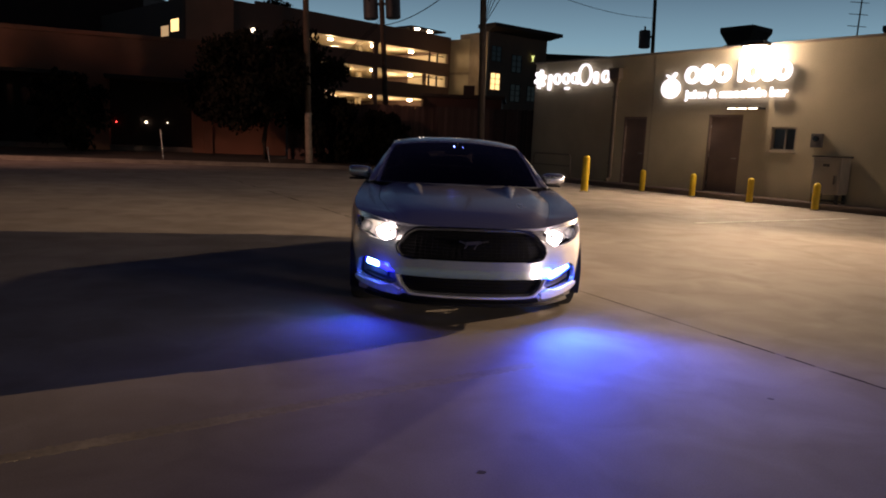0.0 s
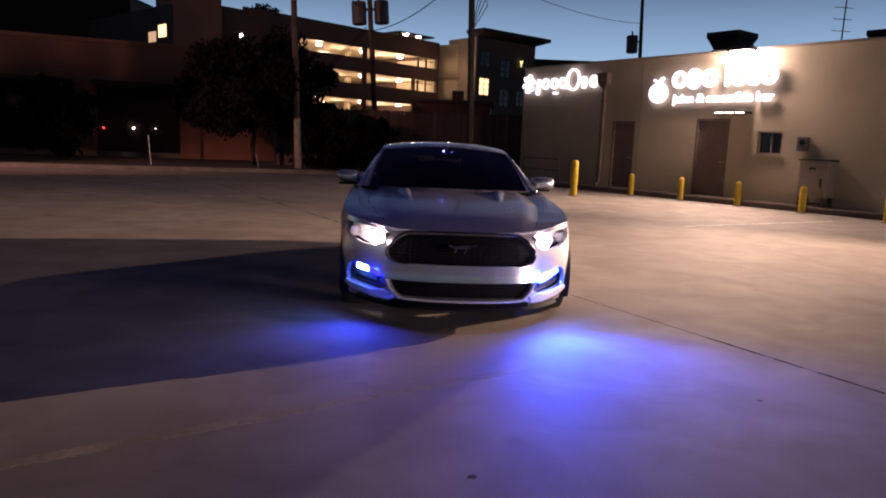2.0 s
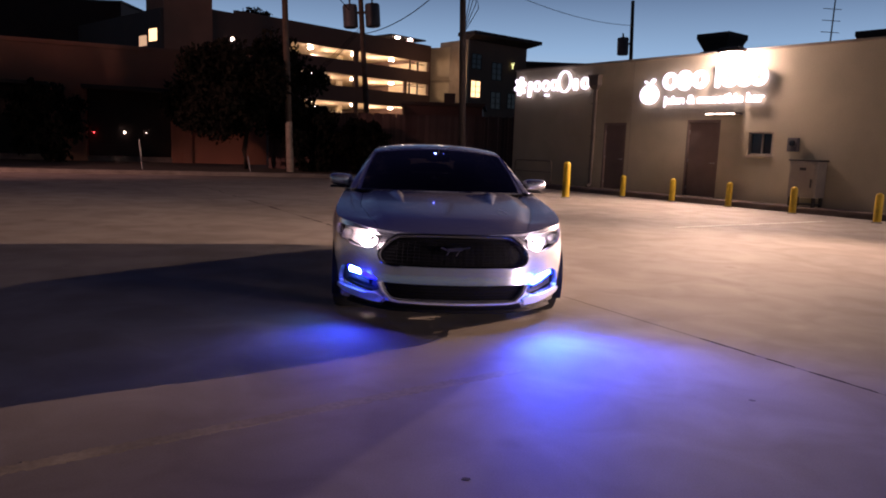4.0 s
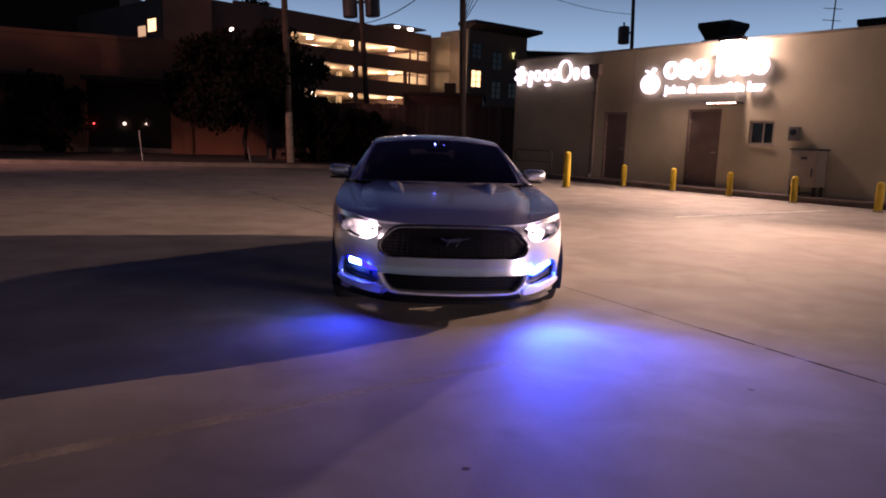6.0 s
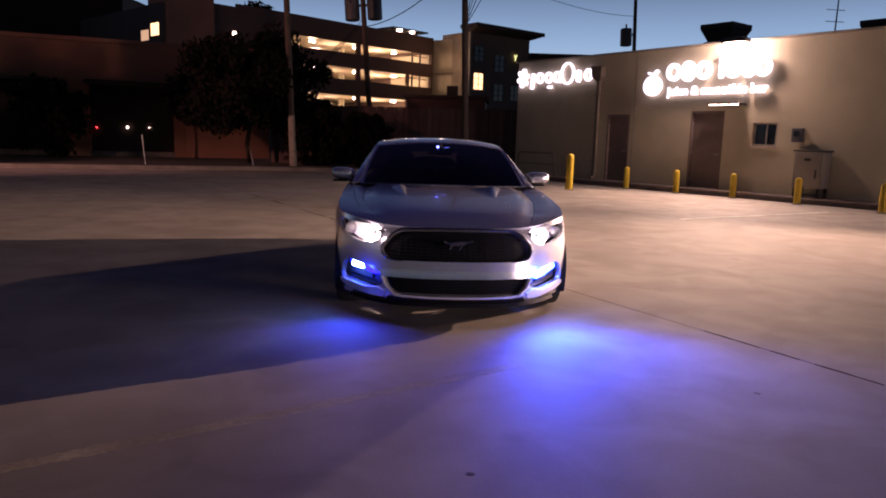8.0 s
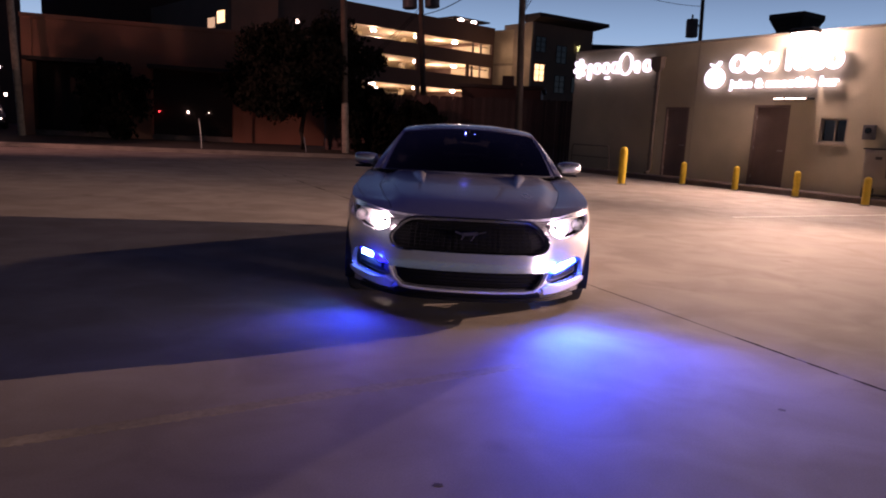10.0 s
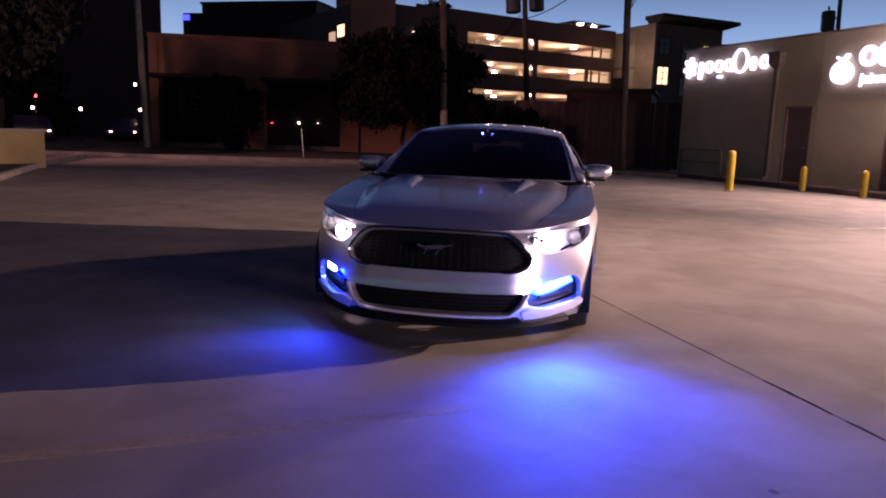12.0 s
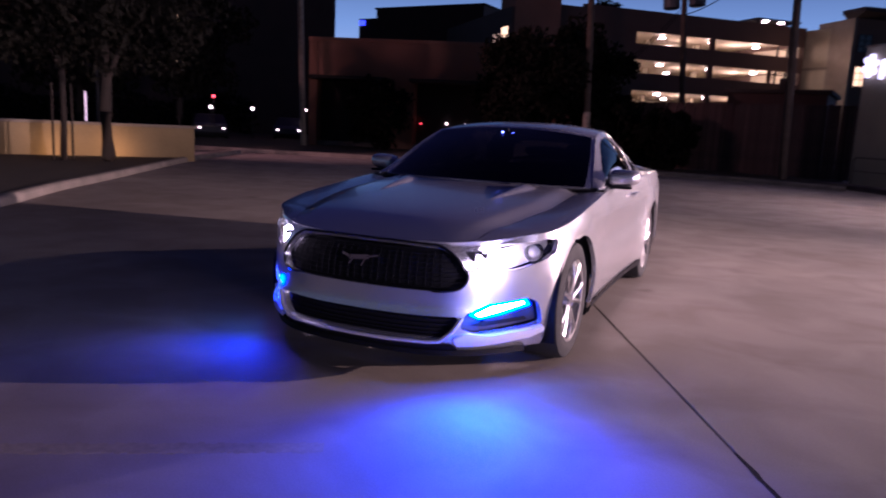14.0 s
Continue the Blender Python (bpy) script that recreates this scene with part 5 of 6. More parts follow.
def arch(wy, n=18, r=ARCH_R, z_low=0.17):
    """Arch points from its rear foot over the top to its front foot."""
    a0 = math.asin(max(-1, (z_low - HUB_Z) / r))
    return [(wy + r * math.cos(a0 + (math.pi - 2 * a0) * k / n), HUB_Z + r * math.sin(a0 + (math.pi - 2 * a0) * k / n)) for k in range(n + 1)]


front_top = [(s, shoulder(s)) for s in [EDGE_T - 2 * EDGE_T * k / 30 for k in range(31)]]
outline = [(-EDGE_T, 0.722), (-EDGE_M, 0.675), (-EDGE_S, 0.50), (-EDGE_S + 0.03, 0.17), (-s_x(0.6), 0.165), (s_x(0.6), 0.165), (EDGE_S - 0.03, 0.17), (EDGE_S, 0.50), (EDGE_M, 0.675), (EDGE_T, 0.722)] + front_top
bm = patch([outline, GRILLE, LOWER, FOG, mirror_x(FOG), HEAD, mirror_x(HEAD)], skin, lip=-0.035)
part("front_bumper", bm, PAINT, car, smooth=True, angle=40)

# grille
mesh_back = patch([GRILLE], inner(skin, -0.055))
grille = part("grille", mesh_back, BLACK_PLASTIC, car, "black honeycomb grille", smooth=True)
bm = bmesh.new()
gin = inner(skin, -0.042)
for row in range(9):
    z = 0.505 + row * 0.026
    half = 0.545 - max(0, (z - 0.57)) * 0.62
    pts = [gin(s_x(x), z) for x in [(-half) + 2 * half * k / 24 for k in range(25)]]
    sweep(bm, pts, 0.003, 5)
part("grille_bar", bm, BLACK_PLASTIC, grille, "thin horizontal grille bars")
bm = bmesh.new()
for k in range(-11, 12):
    x = k * 0.048
    pts = [gin(s_x(x * 0.92), z) for z in (0.70, 0.64, 0.58, 0.505)]
    if abs(x) < 0.5:
        sweep(bm, pts, 0.0025, 5)
part("grille_upright", bm, BLACK_PLASTIC, grille)
trim = [skin(a, b) + Vector((0, -0.004, 0)) for a, b in GRILLE]
bm = sweep(bmesh.new(), trim + trim[:1], 0.007, 6)
part("grille_surround", bm, GLOSS_BLACK, grille, "gloss black surround", smooth=True)
# badge: a plain slanting chrome shape
bm = bmesh.new()
for (x0, z0), (x1, z1), w in (((-0.055, 0.004), (0.045, 0.014), 0.024), ((-0.055, 0.004), (-0.10, 0.020), 0.013), ((0.045, 0.014), (0.105, 0.026), 0.008), ((-0.04, 0.0), (-0.062, -0.030), 0.007), ((0.03, 0.0), (0.008, -0.034), 0.007)):
    bar_shape(bm, x0, z0, x1, z1, w, 0.012)
b = part("badge", bm, CHROME, grille, "plain slanting chrome emblem")
b.matrix_basis = pose(0.0, 0.045, 0.615)

lower = part("lower_grille", patch([LOWER], inner(skin, -0.05)), BLACK_PLASTIC, car, "black lower intake", smooth=True)
bm = bmesh.new()
lin = inner(skin, -0.036)
for row in range(5):
    z = 0.25 + row * 0.024
    half = 0.44 + (z - 0.235) * 0.55
    sweep(bm, [lin(s_x(x), z) for x in [(-half) + 2 * half * k / 20 for k in range(21)]], 0.005, 5)
part("intake_bar", bm, BLACK_PLASTIC, lower)
trim = [skin(s_x(x), z) + Vector((0, -0.014, 0)) for x, z in [(-0.545, 0.36), (-0.505, 0.29), (-0.45, 0.240), (-0.4, 0.232), (-0.2, 0.230), (0, 0.229), (0.2, 0.230), (0.4, 0.232), (0.45, 0.240), (0.505, 0.29), (0.545, 0.36)]]
part("intake_trim", sweep(bmesh.new(), trim, 0.010, 7), CHROME_LIP, lower, "bright silver lip below the intake", smooth=True)

# chin splitter
valance = [(s_x(x), z) for x, z in ((-0.55, 0.168), (0.55, 0.168), (0.49, 0.222), (-0.49, 0.222))]
part("valance", patch([valance], inner(skin, 0.005), lip=-0.01), BLACK_PLASTIC, car, "black lower valance", smooth=True)
bm = bmesh.new()
rows = []
for s in [s_x(0.80) * (k / 15 - 1) for k in range(31)]:
    p = skin(s, 0.18)
    d = Vector((p.x * 0.25, p.y - 0.5, 0)).normalized()
    rows.append([p + Vector((0, 0.12, 0.0)), p + d * 0.02 + Vector((0, 0, 0)), p + d * 0.03 + Vector((0, 0, -0.025)), p + Vector((0, 0.16, -0.035))])
grid(bm, rows)
part("splitter", bm, BLACK_PLASTIC, car, "black chin splitter", smooth=True)

# fog lamps, headlights
for side in (1, -1):
    fix = (lambda l: l) if side > 0 else mirror_x
    fogl = part("fog_pocket", patch([fix(FOG)], inner(skin, -0.06)), POCKET, car, "dark fog lamp pocket lit blue from within", smooth=True)
    if side > 0:
        strip = rounded([(s_x(0.565), 0.372), (s_x(0.645), 0.422), (s_x(0.80), 0.443), (s_x(0.815), 0.398), (s_x(0.70), 0.362), (s_x(0.61), 0.346)], 0.014)
        core = rounded([(s_x(0.59), 0.376), (s_x(0.66), 0.411), (s_x(0.785), 0.428), (s_x(0.79), 0.410), (s_x(0.70), 0.382), (s_x(0.61), 0.360)], 0.008)
    else:
        strip = rounded([(s_x(0.575), 0.378), (s_x(0.67), 0.420), (s_x(0.80), 0.440), (s_x(0.805), 0.414), (s_x(0.70), 0.394), (s_x(0.62), 0.372)], 0.010)
        core = rounded([(s_x(0.69), 0.388), (s_x(0.695), 0.424), (s_x(0.775), 0.440), (s_x(0.785), 0.392)], 0.012)
    part("blue_lamp", patch([fix(strip)], inner(skin, -0.020), lip=-0.02), BLUE_GLOW if side > 0 else DEEP_BLUE_GLOW, fogl, "lit blue LED fog strip", smooth=True)
    part("lamp_core", patch([fix(core)], inner(skin, -0.014), lip=-0.004), BLUE_CORE, fogl, "pale hot centre of the blue lamp", smooth=True)
    blade = rounded([(s_x(0.575), 0.318), (s_x(0.62), 0.332), (s_x(0.80), 0.338), (s_x(0.81), 0.318), (s_x(0.63), 0.308)], 0.008)
    part("blade", patch([fix(blade)], inner(skin, -0.03)), BLACK_PLASTIC, fogl, smooth=True)
    wing_l = rounded([(s_x(0.50), 0.255), (s_x(0.56), 0.283), (s_x(0.64), 0.268), (s_x(0.82), 0.278), (s_x(0.86), 0.292), (s_x(0.865), 0.262), (s_x(0.82), 0.235), (s_x(0.62), 0.222), (s_x(0.52), 0.222)], 0.012)
    part("bumper_wing", patch([fix(wing_l)], inner(skin, 0.018), lip=-0.03), LIP, car, "silver lower bumper wing", smooth=True)

    hl = part("headlight", patch([fix(HEAD)], inner(skin, -0.075)), HOUSING, car, "lit headlight in a grey chrome housing", smooth=True)
    # lit inner lamp
    lit = [(s_x(0.660 + 0.072 * math.cos(q)), 0.655 + 0.056 * math.sin(q) + 0.012 * math.cos(q)) for q in [2 * math.pi * k / 24 for k in range(24)]]
    bm = bmesh.new()
    rows = []
    for f in (0.001, 0.35, 0.6, 0.8, 0.93, 1.0):
        dome = inner(skin, -0.030 + 0.018 * (1 - f * f))
        rows.append([dome(side * s_x(0.660 + 0.072 * f * math.cos(q)), 0.655 + f * (0.056 * math.sin(q) + 0.012 * math.cos(q))) for q in [2 * math.pi * k / 28 for k in range(29)]])
    grid(bm, rows)
    part("bulb", bm, HEAD_GLOW, hl, "glowing white lamp", smooth=True)
    bm = sweep(bmesh.new(), [inner(skin, -0.022)(a, b) for a, b in fix(lit)] + [inner(skin, -0.022)(*fix(lit)[0])], 0.007, 6)
    part("bezel", bm, CHROME, hl, smooth=True)
    # projector
    c = skin(side * s_x(0.815), 0.674) + Vector((-side * 0.02, 0.035, 0))
    bm = lathe(bmesh.new(), [(-0.012, 0.040), (-0.02, 0.045), (0.045, 0.047), (0.045, 0.038)], "y", 30, at=c, close=True)
    part("projector_ring", bm, CHROME, hl, "chrome projector ring", smooth=True)
    bm = lathe(bmesh.new(), [(-0.008, 0.008), (-0.004, 0.020), (0.008, 0.032), (0.03, 0.037)], "y", 28, at=c)
    part("projector_lens", bm, PROJECTOR, hl, smooth=True)
    bm = bmesh.new()
    for k in range(3):
        a = side * s_x(0.845 + 0.014 * k)
        sweep(bm, [inner(skin, -0.02)(a + side * 0.02 * q, 0.655 + 0.020 * q + 0.006 * k) for q in range(4)], 0.006, 6)
    part("marker_bar", bm, CHROME, hl, "slim chrome light bars", smooth=True)
    part("lamp_cover", patch([fix(HEAD)], inner(skin, -0.004)), LAMP_GLASS, hl, "clear cover", smooth=True)


# ---- sides, one panel each
def side_line(points):
    return [(s_y(y), z) for y, z in points]


def shoulder_run(y0, y1, n=14):
    return [(s_y(y0 + (y1 - y0) * k / n), curve_at(SHOULDER, y0 + (y1 - y0) * k / n)) for k in range(n + 1)]


ROCKER = 0.20
ar_f, ar_r = arch(WHEELS[0]), arch(WHEELS[1])
fender = [(EDGE_T + 0.004, shoulder(EDGE_T))] + shoulder_run(0.81, 1.66) + side_line([(1.66, ROCKER)]) + side_line([p for p in ar_f if p[1] > ROCKER and (p[0] > 0.91 or p[1] > 0.715)]) + [(EDGE_T + 0.004, 0.722)]
door = shoulder_run(1.668, 2.98) + side_line([(2.98, 0.62), (2.90, 0.30), (2.86, ROCKER + 0.02), (1.668, ROCKER + 0.02)])
quarter = shoulder_run(2.988, 4.30) + side_line([(4.30, 0.30), (4.08, 0.26)]) + side_line([p for p in ar_r if (p[1] > 0.28 or p[0] < 3.56) and p[1] > ROCKER]) + side_line([(2.868, ROCKER), (2.908, 0.30), (2.988, 0.62)])
for side in (1, -1):
    fix = (lambda l: l) if side > 0 else mirror_x
    part("front_fender", patch([fix(fender)], skin, 0.06, 0.035, lip=-0.025), PAINT, car, smooth=True)
    dr = part("door", patch([fix(door)], skin, 0.08, 0.035, lip=-0.02), PAINT, car, smooth=True)
    part("rear_quarter", patch([fix(quarter)], skin, 0.06, 0.035, lip=-0.025), PAINT, car, smooth=True)
    p = skin(side * s_y(2.72), 0.845)
    bm = bmesh.new()
    sweep(bm, [p + Vector((0, -0.11, 0.0)), p + Vector((side * 0.028, -0.085, 0.002)), p + Vector((side * 0.032, 0.06, 0.004)), p + Vector((0, 0.1, 0.0))], [0.012, 0.014, 0.014, 0.012], 8)
    part("handle", bm, PAINT, dr, smooth=True)
    bm = bmesh.new()
    rows = [[skin(side * s_y(y), 0.235) + Vector((side * 0.012, 0, 0)), skin(side * s_y(y), 0.19) + Vector((side * 0.018, 0, 0)), skin(side * s_y(y), 0.15) + Vector((-side * 0.01, 0, 0))] for y in [1.31 + 1.93 * k / 16 for k in range(17)]]
    grid(bm, rows)
    part("side_skirt", bm, BLACK_PLASTIC, car, "black side skirt", smooth=True)
rear_loop = [(s_y(4.305) + (2 * LONG - 2 * s_y(4.305)) * k / 24, 0) for k in range(25)]


def rear_skin(a, b):
    """Round the tail: a beyond the tail's middle runs back along the right side."""
    if a <= LONG:
        return skin(a, b)
    p = skin(2 * LONG - a, b)
    return Vector((-p.x, p.y, p.z))


lo_z, hi_z = 0.26, 0.955
tail = [(a, hi_z + 0.012 * abs(a - LONG) / (LONG - s_y(4.305))) for a, _ in rear_loop] + [(a, lo_z) for a, _ in rear_loop[::-1]]
part("rear_bumper", patch([tail], rear_skin, 0.08, 0.06), PAINT, car, smooth=True)
for side in (1, -1):
    for k in range(3):
        a = LONG + side * (0.36 + 0.115 * k)
        part("tail_light", patch([[(a - 0.04, 0.70), (a + 0.04, 0.70), (a + 0.04, 0.88), (a - 0.04, 0.88)]], lambda q, z: rear_skin(q, z) + Vector((0, 0.012, 0))), TAIL_RED, car, "red tail lamp bar", smooth=True)

# ---- hood and fender tops
COWL_Y, COWL_MID = 1.72, 1.50


def ease(t):
    t = max(0.0, min(1.0, t))
    return t * t * (3 - 2 * t)


def deck_z(x, xs, hx, v, zs, zc):
    """Height of the bonnet: flat raised middle, a bevel down to the shut line, then the fender's crest."""
    a = abs(x)
    z = zs + (zc - zs) * (1 - (min(1.0, a / xs)) ** 3.0)
    deep = 0.026 * min(1.0, v * 3.5)
    if a < hx:
        z -= deep * ease((a - (hx - 0.12)) / 0.11)
    else:
        z -= deep * (1 - (a - hx) / max(0.02, xs - hx)) ** 1.2
    return z


CENTRE = [(0.0, 0.733), (0.10, 0.77), (0.25, 0.805), (0.5, 0.848), (0.9, 0.895), (1.3, 0.930), (1.72, 0.955)]
S_CORNER = s_x(0.74)
rows_hood, rows_fl, rows_fr = [], [], []
NV = 36
for j in range(NV + 1):
    v = j / NV
    s_e = S_CORNER + (s_y(COWL_Y) - S_CORNER) * v ** 1.25
    e = skin(s_e, shoulder(s_e))
    y_mid = (1 - v ** 1.0) * (e.y - 0.115) + v * (e.y - 0.22)
    if j == 0:
        y_mid = skin(0, shoulder(0)).y
    hx = min(0.555 + 0.17 * min(1, v * 1.6), e.x - 0.07)
    zc = curve_at(CENTRE, max(0, y_mid + 0.0))

    def deck(x):
        y = e.y - (e.y - y_mid) * (1 - (abs(x) / e.x) ** 2)
        z = deck_z(x, e.x, hx, v, e.z, zc)
        if v < 0.18:
            f = skin(math.copysign(s_x(x), x) if abs(x) > 1e-4 else 0.0, shoulder(s_x(x)))
            w = (1 - v / 0.18) ** 2
            return Vector((x, y * (1 - w) + f.y * w, z * (1 - w) + f.z * w))
        return Vector((x, y, z))
    rows_hood.append([deck(-hx + 2 * hx * k / 48) for k in range(49)])
    rows_fl.append([deck(hx + 0.004 + (e.x - hx - 0.004) * k / 14) for k in range(15)])
    rows_fr.append([deck(-hx - 0.004 - (e.x - hx - 0.004) * k / 14) for k in range(15)])
bm = grid(bmesh.new(), rows_hood)
hood = part("hood", bm, PAINT, car, smooth=True, angle=60)
for rows in (rows_fl, rows_fr):
    part("fender_top", grid(bmesh.new(), rows), PAINT, car, smooth=True, angle=60)
# raised hood blisters: they start at a point and widen towards the windscreen
for side in (1, -1):
    rows = []
    for k in range(12):
        f = min(1.0, k / 10)
        y = 0.86 + 0.56 * f
        wide, rise = 0.012 + 0.070 * f, 0.028 * f ** 0.8
        if k == 11:
            y, rise = y + 0.04, 0.0
        c = side * (0.37 + 0.06 * f)
        zb = curve_at(CENTRE, y) - 0.008
        rows.append([Vector((c - side * wide, y, zb - 0.012)), Vector((c - side * wide * 0.7, y, zb + rise * 0.45)), Vector((c - side * wide * 0.35, y, zb + rise * 0.92)), Vector((c + side * wide * 0.1, y, zb + rise)), Vector((c + side * wide * 0.55, y, zb + rise * 0.6)), Vector((c + side * wide, y, zb - 0.012))])
    part("hood_vent", grid(bmesh.new(), rows), PAINT, hood, smooth=True, angle=45)

# cowl, wipers
bm = bmesh.new()
rows = []
for k in range(25):
    x = -0.80 + 1.6 * k / 24
    y = COWL_MID - 0.03 + (COWL_Y - COWL_MID) * (x / 0.80) ** 2
    rows.append([(x, y, 0.925), (x, y + 0.10, 0.94), (x, y + 0.16, 0.955)])
grid(bm, rows)
part("cowl", bm, BLACK_PLASTIC, car, smooth=True)
for x0, x1 in ((-0.55, 0.02), (0.05, 0.62)):
    bm = sweep(bmesh.new(), [(x0, 1.60 + 0.22 * (x0 / 0.8) ** 2, 0.965), ((x0 + x1) / 2, 1.64, 0.985), (x1, 1.66 + 0.22 * (x1 / 0.8) ** 2, 0.985)], 0.009, 6)
    part("wiper", bm, BLACK_PLASTIC, car, smooth=True)

# ---- cabin
RAIL = [(0.0, 0.795, 1.74, 0.945), (0.18, 0.735, 2.03, 1.115), (0.36, 0.655, 2.40, 1.275), (0.55, 0.615, 2.85, 1.325), (0.72, 0.585, 3.25, 1.28), (0.86, 0.575, 3.68, 1.15), (1.0, 0.60, 4.08, 1.0)]
BELT = [(0.0, 0.850, 1.72, 0.935), (0.18, 0.862, 2.0, 0.942), (0.36, 0.868, 2.38, 0.952), (0.55, 0.872, 2.83, 0.968), (0.72, 0.845, 3.28, 0.972), (0.86, 0.79, 3.7, 0.978), (1.0, 0.72, 4.1, 0.978)]


def rail(t):
    return Vector(curve_at(RAIL, t))


def belt(t):
    return Vector(curve_at(BELT, t))


def house(t, h):
    p = belt(t).lerp(rail(t), h)
    p.x += 0.03 * math.sin(math.pi * max(0, min(1, h)))
    return p


T_WIN = rounded([(0.10, 0.12), (0.17, 0.72), (0.34, 0.90), (0.52, 0.90), (0.60, 0.86), (0.57, 0.08), (0.16, 0.06)], 0.02)
T_QW = rounded([(0.615, 0.10), (0.64, 0.82), (0.72, 0.76), (0.80, 0.40), (0.79, 0.12)], 0.02)
panel = [(k / 24, 0.0) for k in range(25)] + [(1 - k / 24, 1.0) for k in range(25)]
for side in (1, -1):
    def hs(t, h, sd=side):
        p = house(t, h)
        return Vector((sd * p.x, p.y, p.z))
    part("roof_side", patch([panel, T_WIN, T_QW], hs, 0.05, 0.2, lip=-0.015 * side), PAINT, car, smooth=True)
    part("side_window", patch([T_WIN], inner(hs, -0.010 * side), 0.05, 0.2), SIDE_GLASS, car, "dark tinted side window", smooth=True)
    part("quarter_window", patch([T_QW], inner(hs, -0.010 * side), 0.05, 0.2), SIDE_GLASS, car, "dark tinted quarter window", smooth=True)
    # belt shelf from body side to glass
    rows = []
    for k in range(31):
        t = k / 30
        b0 = belt(t)
        q = skin(s_y(b0.y), curve_at(SHOULDER, b0.y))
        rows.append([Vector((side * q.x, q.y, q.z)), Vector((side * (q.x * 0.6 + b0.x * 0.4), q.y, q.z * 0.55 + b0.z * 0.45 + 0.006)), Vector((side * b0.x, b0.y, b0.z))])
    part("belt_trim", grid(bmesh.new(), rows), PAINT, car, smooth=True, angle=60)

# windshield and frame
def shield(a, h):
    """a across -1..1, h up the windshield."""
    lo = Vector((0.785 * a, 1.50 + 0.235 * a * a, 0.950 - 0.012 * a * a))
    r = rail(0.36)
    hi = Vector((0.63 * a, 2.36 + 0.05 * a * a, 1.335 - 0.050 * a * a))
    p = lo.lerp(hi, h)
    edge = rail(0.36 * h)
    p.x = a * (edge.x - 0.005)
    p += Vector((0, -0.02, 0.03)) * math.sin(math.pi * h) * (1 - a * a * 0.8)
    return p


ws = rounded([(-0.955, 0.004), (0.955, 0.004), (0.955, 0.955), (-0.955, 0.955)], 0.03)
full = [(-1.0, 0.0), (1.0, 0.0), (1.0, 1.0), (-1.0, 1.0)]
part("windshield", patch([ws], shield, 0.12, 0.1), WINDSHIELD, car, "tinted windshield", smooth=True)
part("windshield_frame", patch([full, ws], shield, 0.12, 0.1, lip=-0.012), PAINT, car, smooth=True)
# roof
rows = []
for j in range(25):
    t = 0.36 + (0.76 - 0.36) * j / 24
    e = rail(t)
    f = j / 24
    zc = 1.335 * (1 - f) ** 2 + 2 * f * (1 - f) * 1.425 + f * f * 1.31
    ym = e.y - 0.045 * (1 - f) + 0.05 * f
    rows.append([Vector((e.x * a, e.y + (ym - e.y) * (1 - a * a), e.z + (zc - e.z) * (1 - abs(a) ** 2.6))) for a in [k / 12 - 1 for k in range(25)]])
part("roof", grid(bmesh.new(), rows), PAINT, car, smooth=True, angle=60)
# rear window and trunk
rows = []
for j in range(13):
    t = 0.765 + 0.235 * j / 12
    e = rail(t)
    f = j / 12
    zc = 1.305 * (1 - f) + 1.02 * f + 0.05 * math.sin(math.pi * f)
    rows.append([Vector((e.x * a, e.y + 0.06 * (1 - a * a), e.z + (zc - e.z) * (1 - abs(a) ** 2.6))) for a in [k / 10 - 1 for k in range(21)]])
part("rear_window", grid(bmesh.new(), rows), SIDE_GLASS, car, "dark sloping rear window", smooth=True, angle=60)
rows = []
for j in range(13):
    y = 4.06 + (4.72 - 4.06) * j / 12
    q = skin(s_y(min(y, 4.66)), curve_at(SHOULDER, min(y, 4.7)))
    zc = 1.02 - 0.01 * (j / 12) + 0.045 * math.exp(-((y - 4.68) / 0.05) ** 2)
    rows.append([Vector((q.x * a, y, q.z + (zc - q.z) * (1 - abs(a) ** 2.4))) for a in [k / 10 - 1 for k in range(21)]])
part("trunk_lid", grid(bmesh.new(), rows), PAINT, car, smooth=True, angle=60)

# mirrors
for side in (1, -1):
    bm = bmesh.new()
    bmesh.ops.create_uvsphere(bm, u_segments=24, v_segments=16, radius=1.0)
    for v in bm.verts:
        x, y, z = v.co
        f = abs(z) ** 0.8 * math.copysign(1, z)
        v.co = Vector((0.112 * math.copysign(abs(x) ** 0.55, x), 0.085 * (y if y < 0 else min(y, 0.55)), 0.058 * math.copysign(abs(z) ** 0.6, z) * (1 - 0.12 * x * side) + 0.010 * x * side))
    mr = part("side_mirror", bm, PAINT, car, "silver door mirror", smooth=True)
    mr.matrix_basis = pose(side * 0.957, 2.01, 1.008, 0, 0, side * 8)
    part("mirror_glass", boxed(-0.096, 0.096, 0.048, 0.053, -0.044, 0.044, bevel=0.002), CHROME, mr)
    part("mirror_base", boxed(-0.09, 0.06, -0.07, 0.03, -0.075, -0.058, bevel=0.006), BLACK_PLASTIC, mr)
    bm = sweep(bmesh.new(), [Vector((-side * 0.16, 0.0, -0.085)), Vector((-side * 0.09, -0.01, -0.06)), Vector((-side * 0.04, -0.01, -0.03))], [0.03, 0.026, 0.03], 10)
    part("stalk", bm, BLACK_PLASTIC, mr, smooth=True)

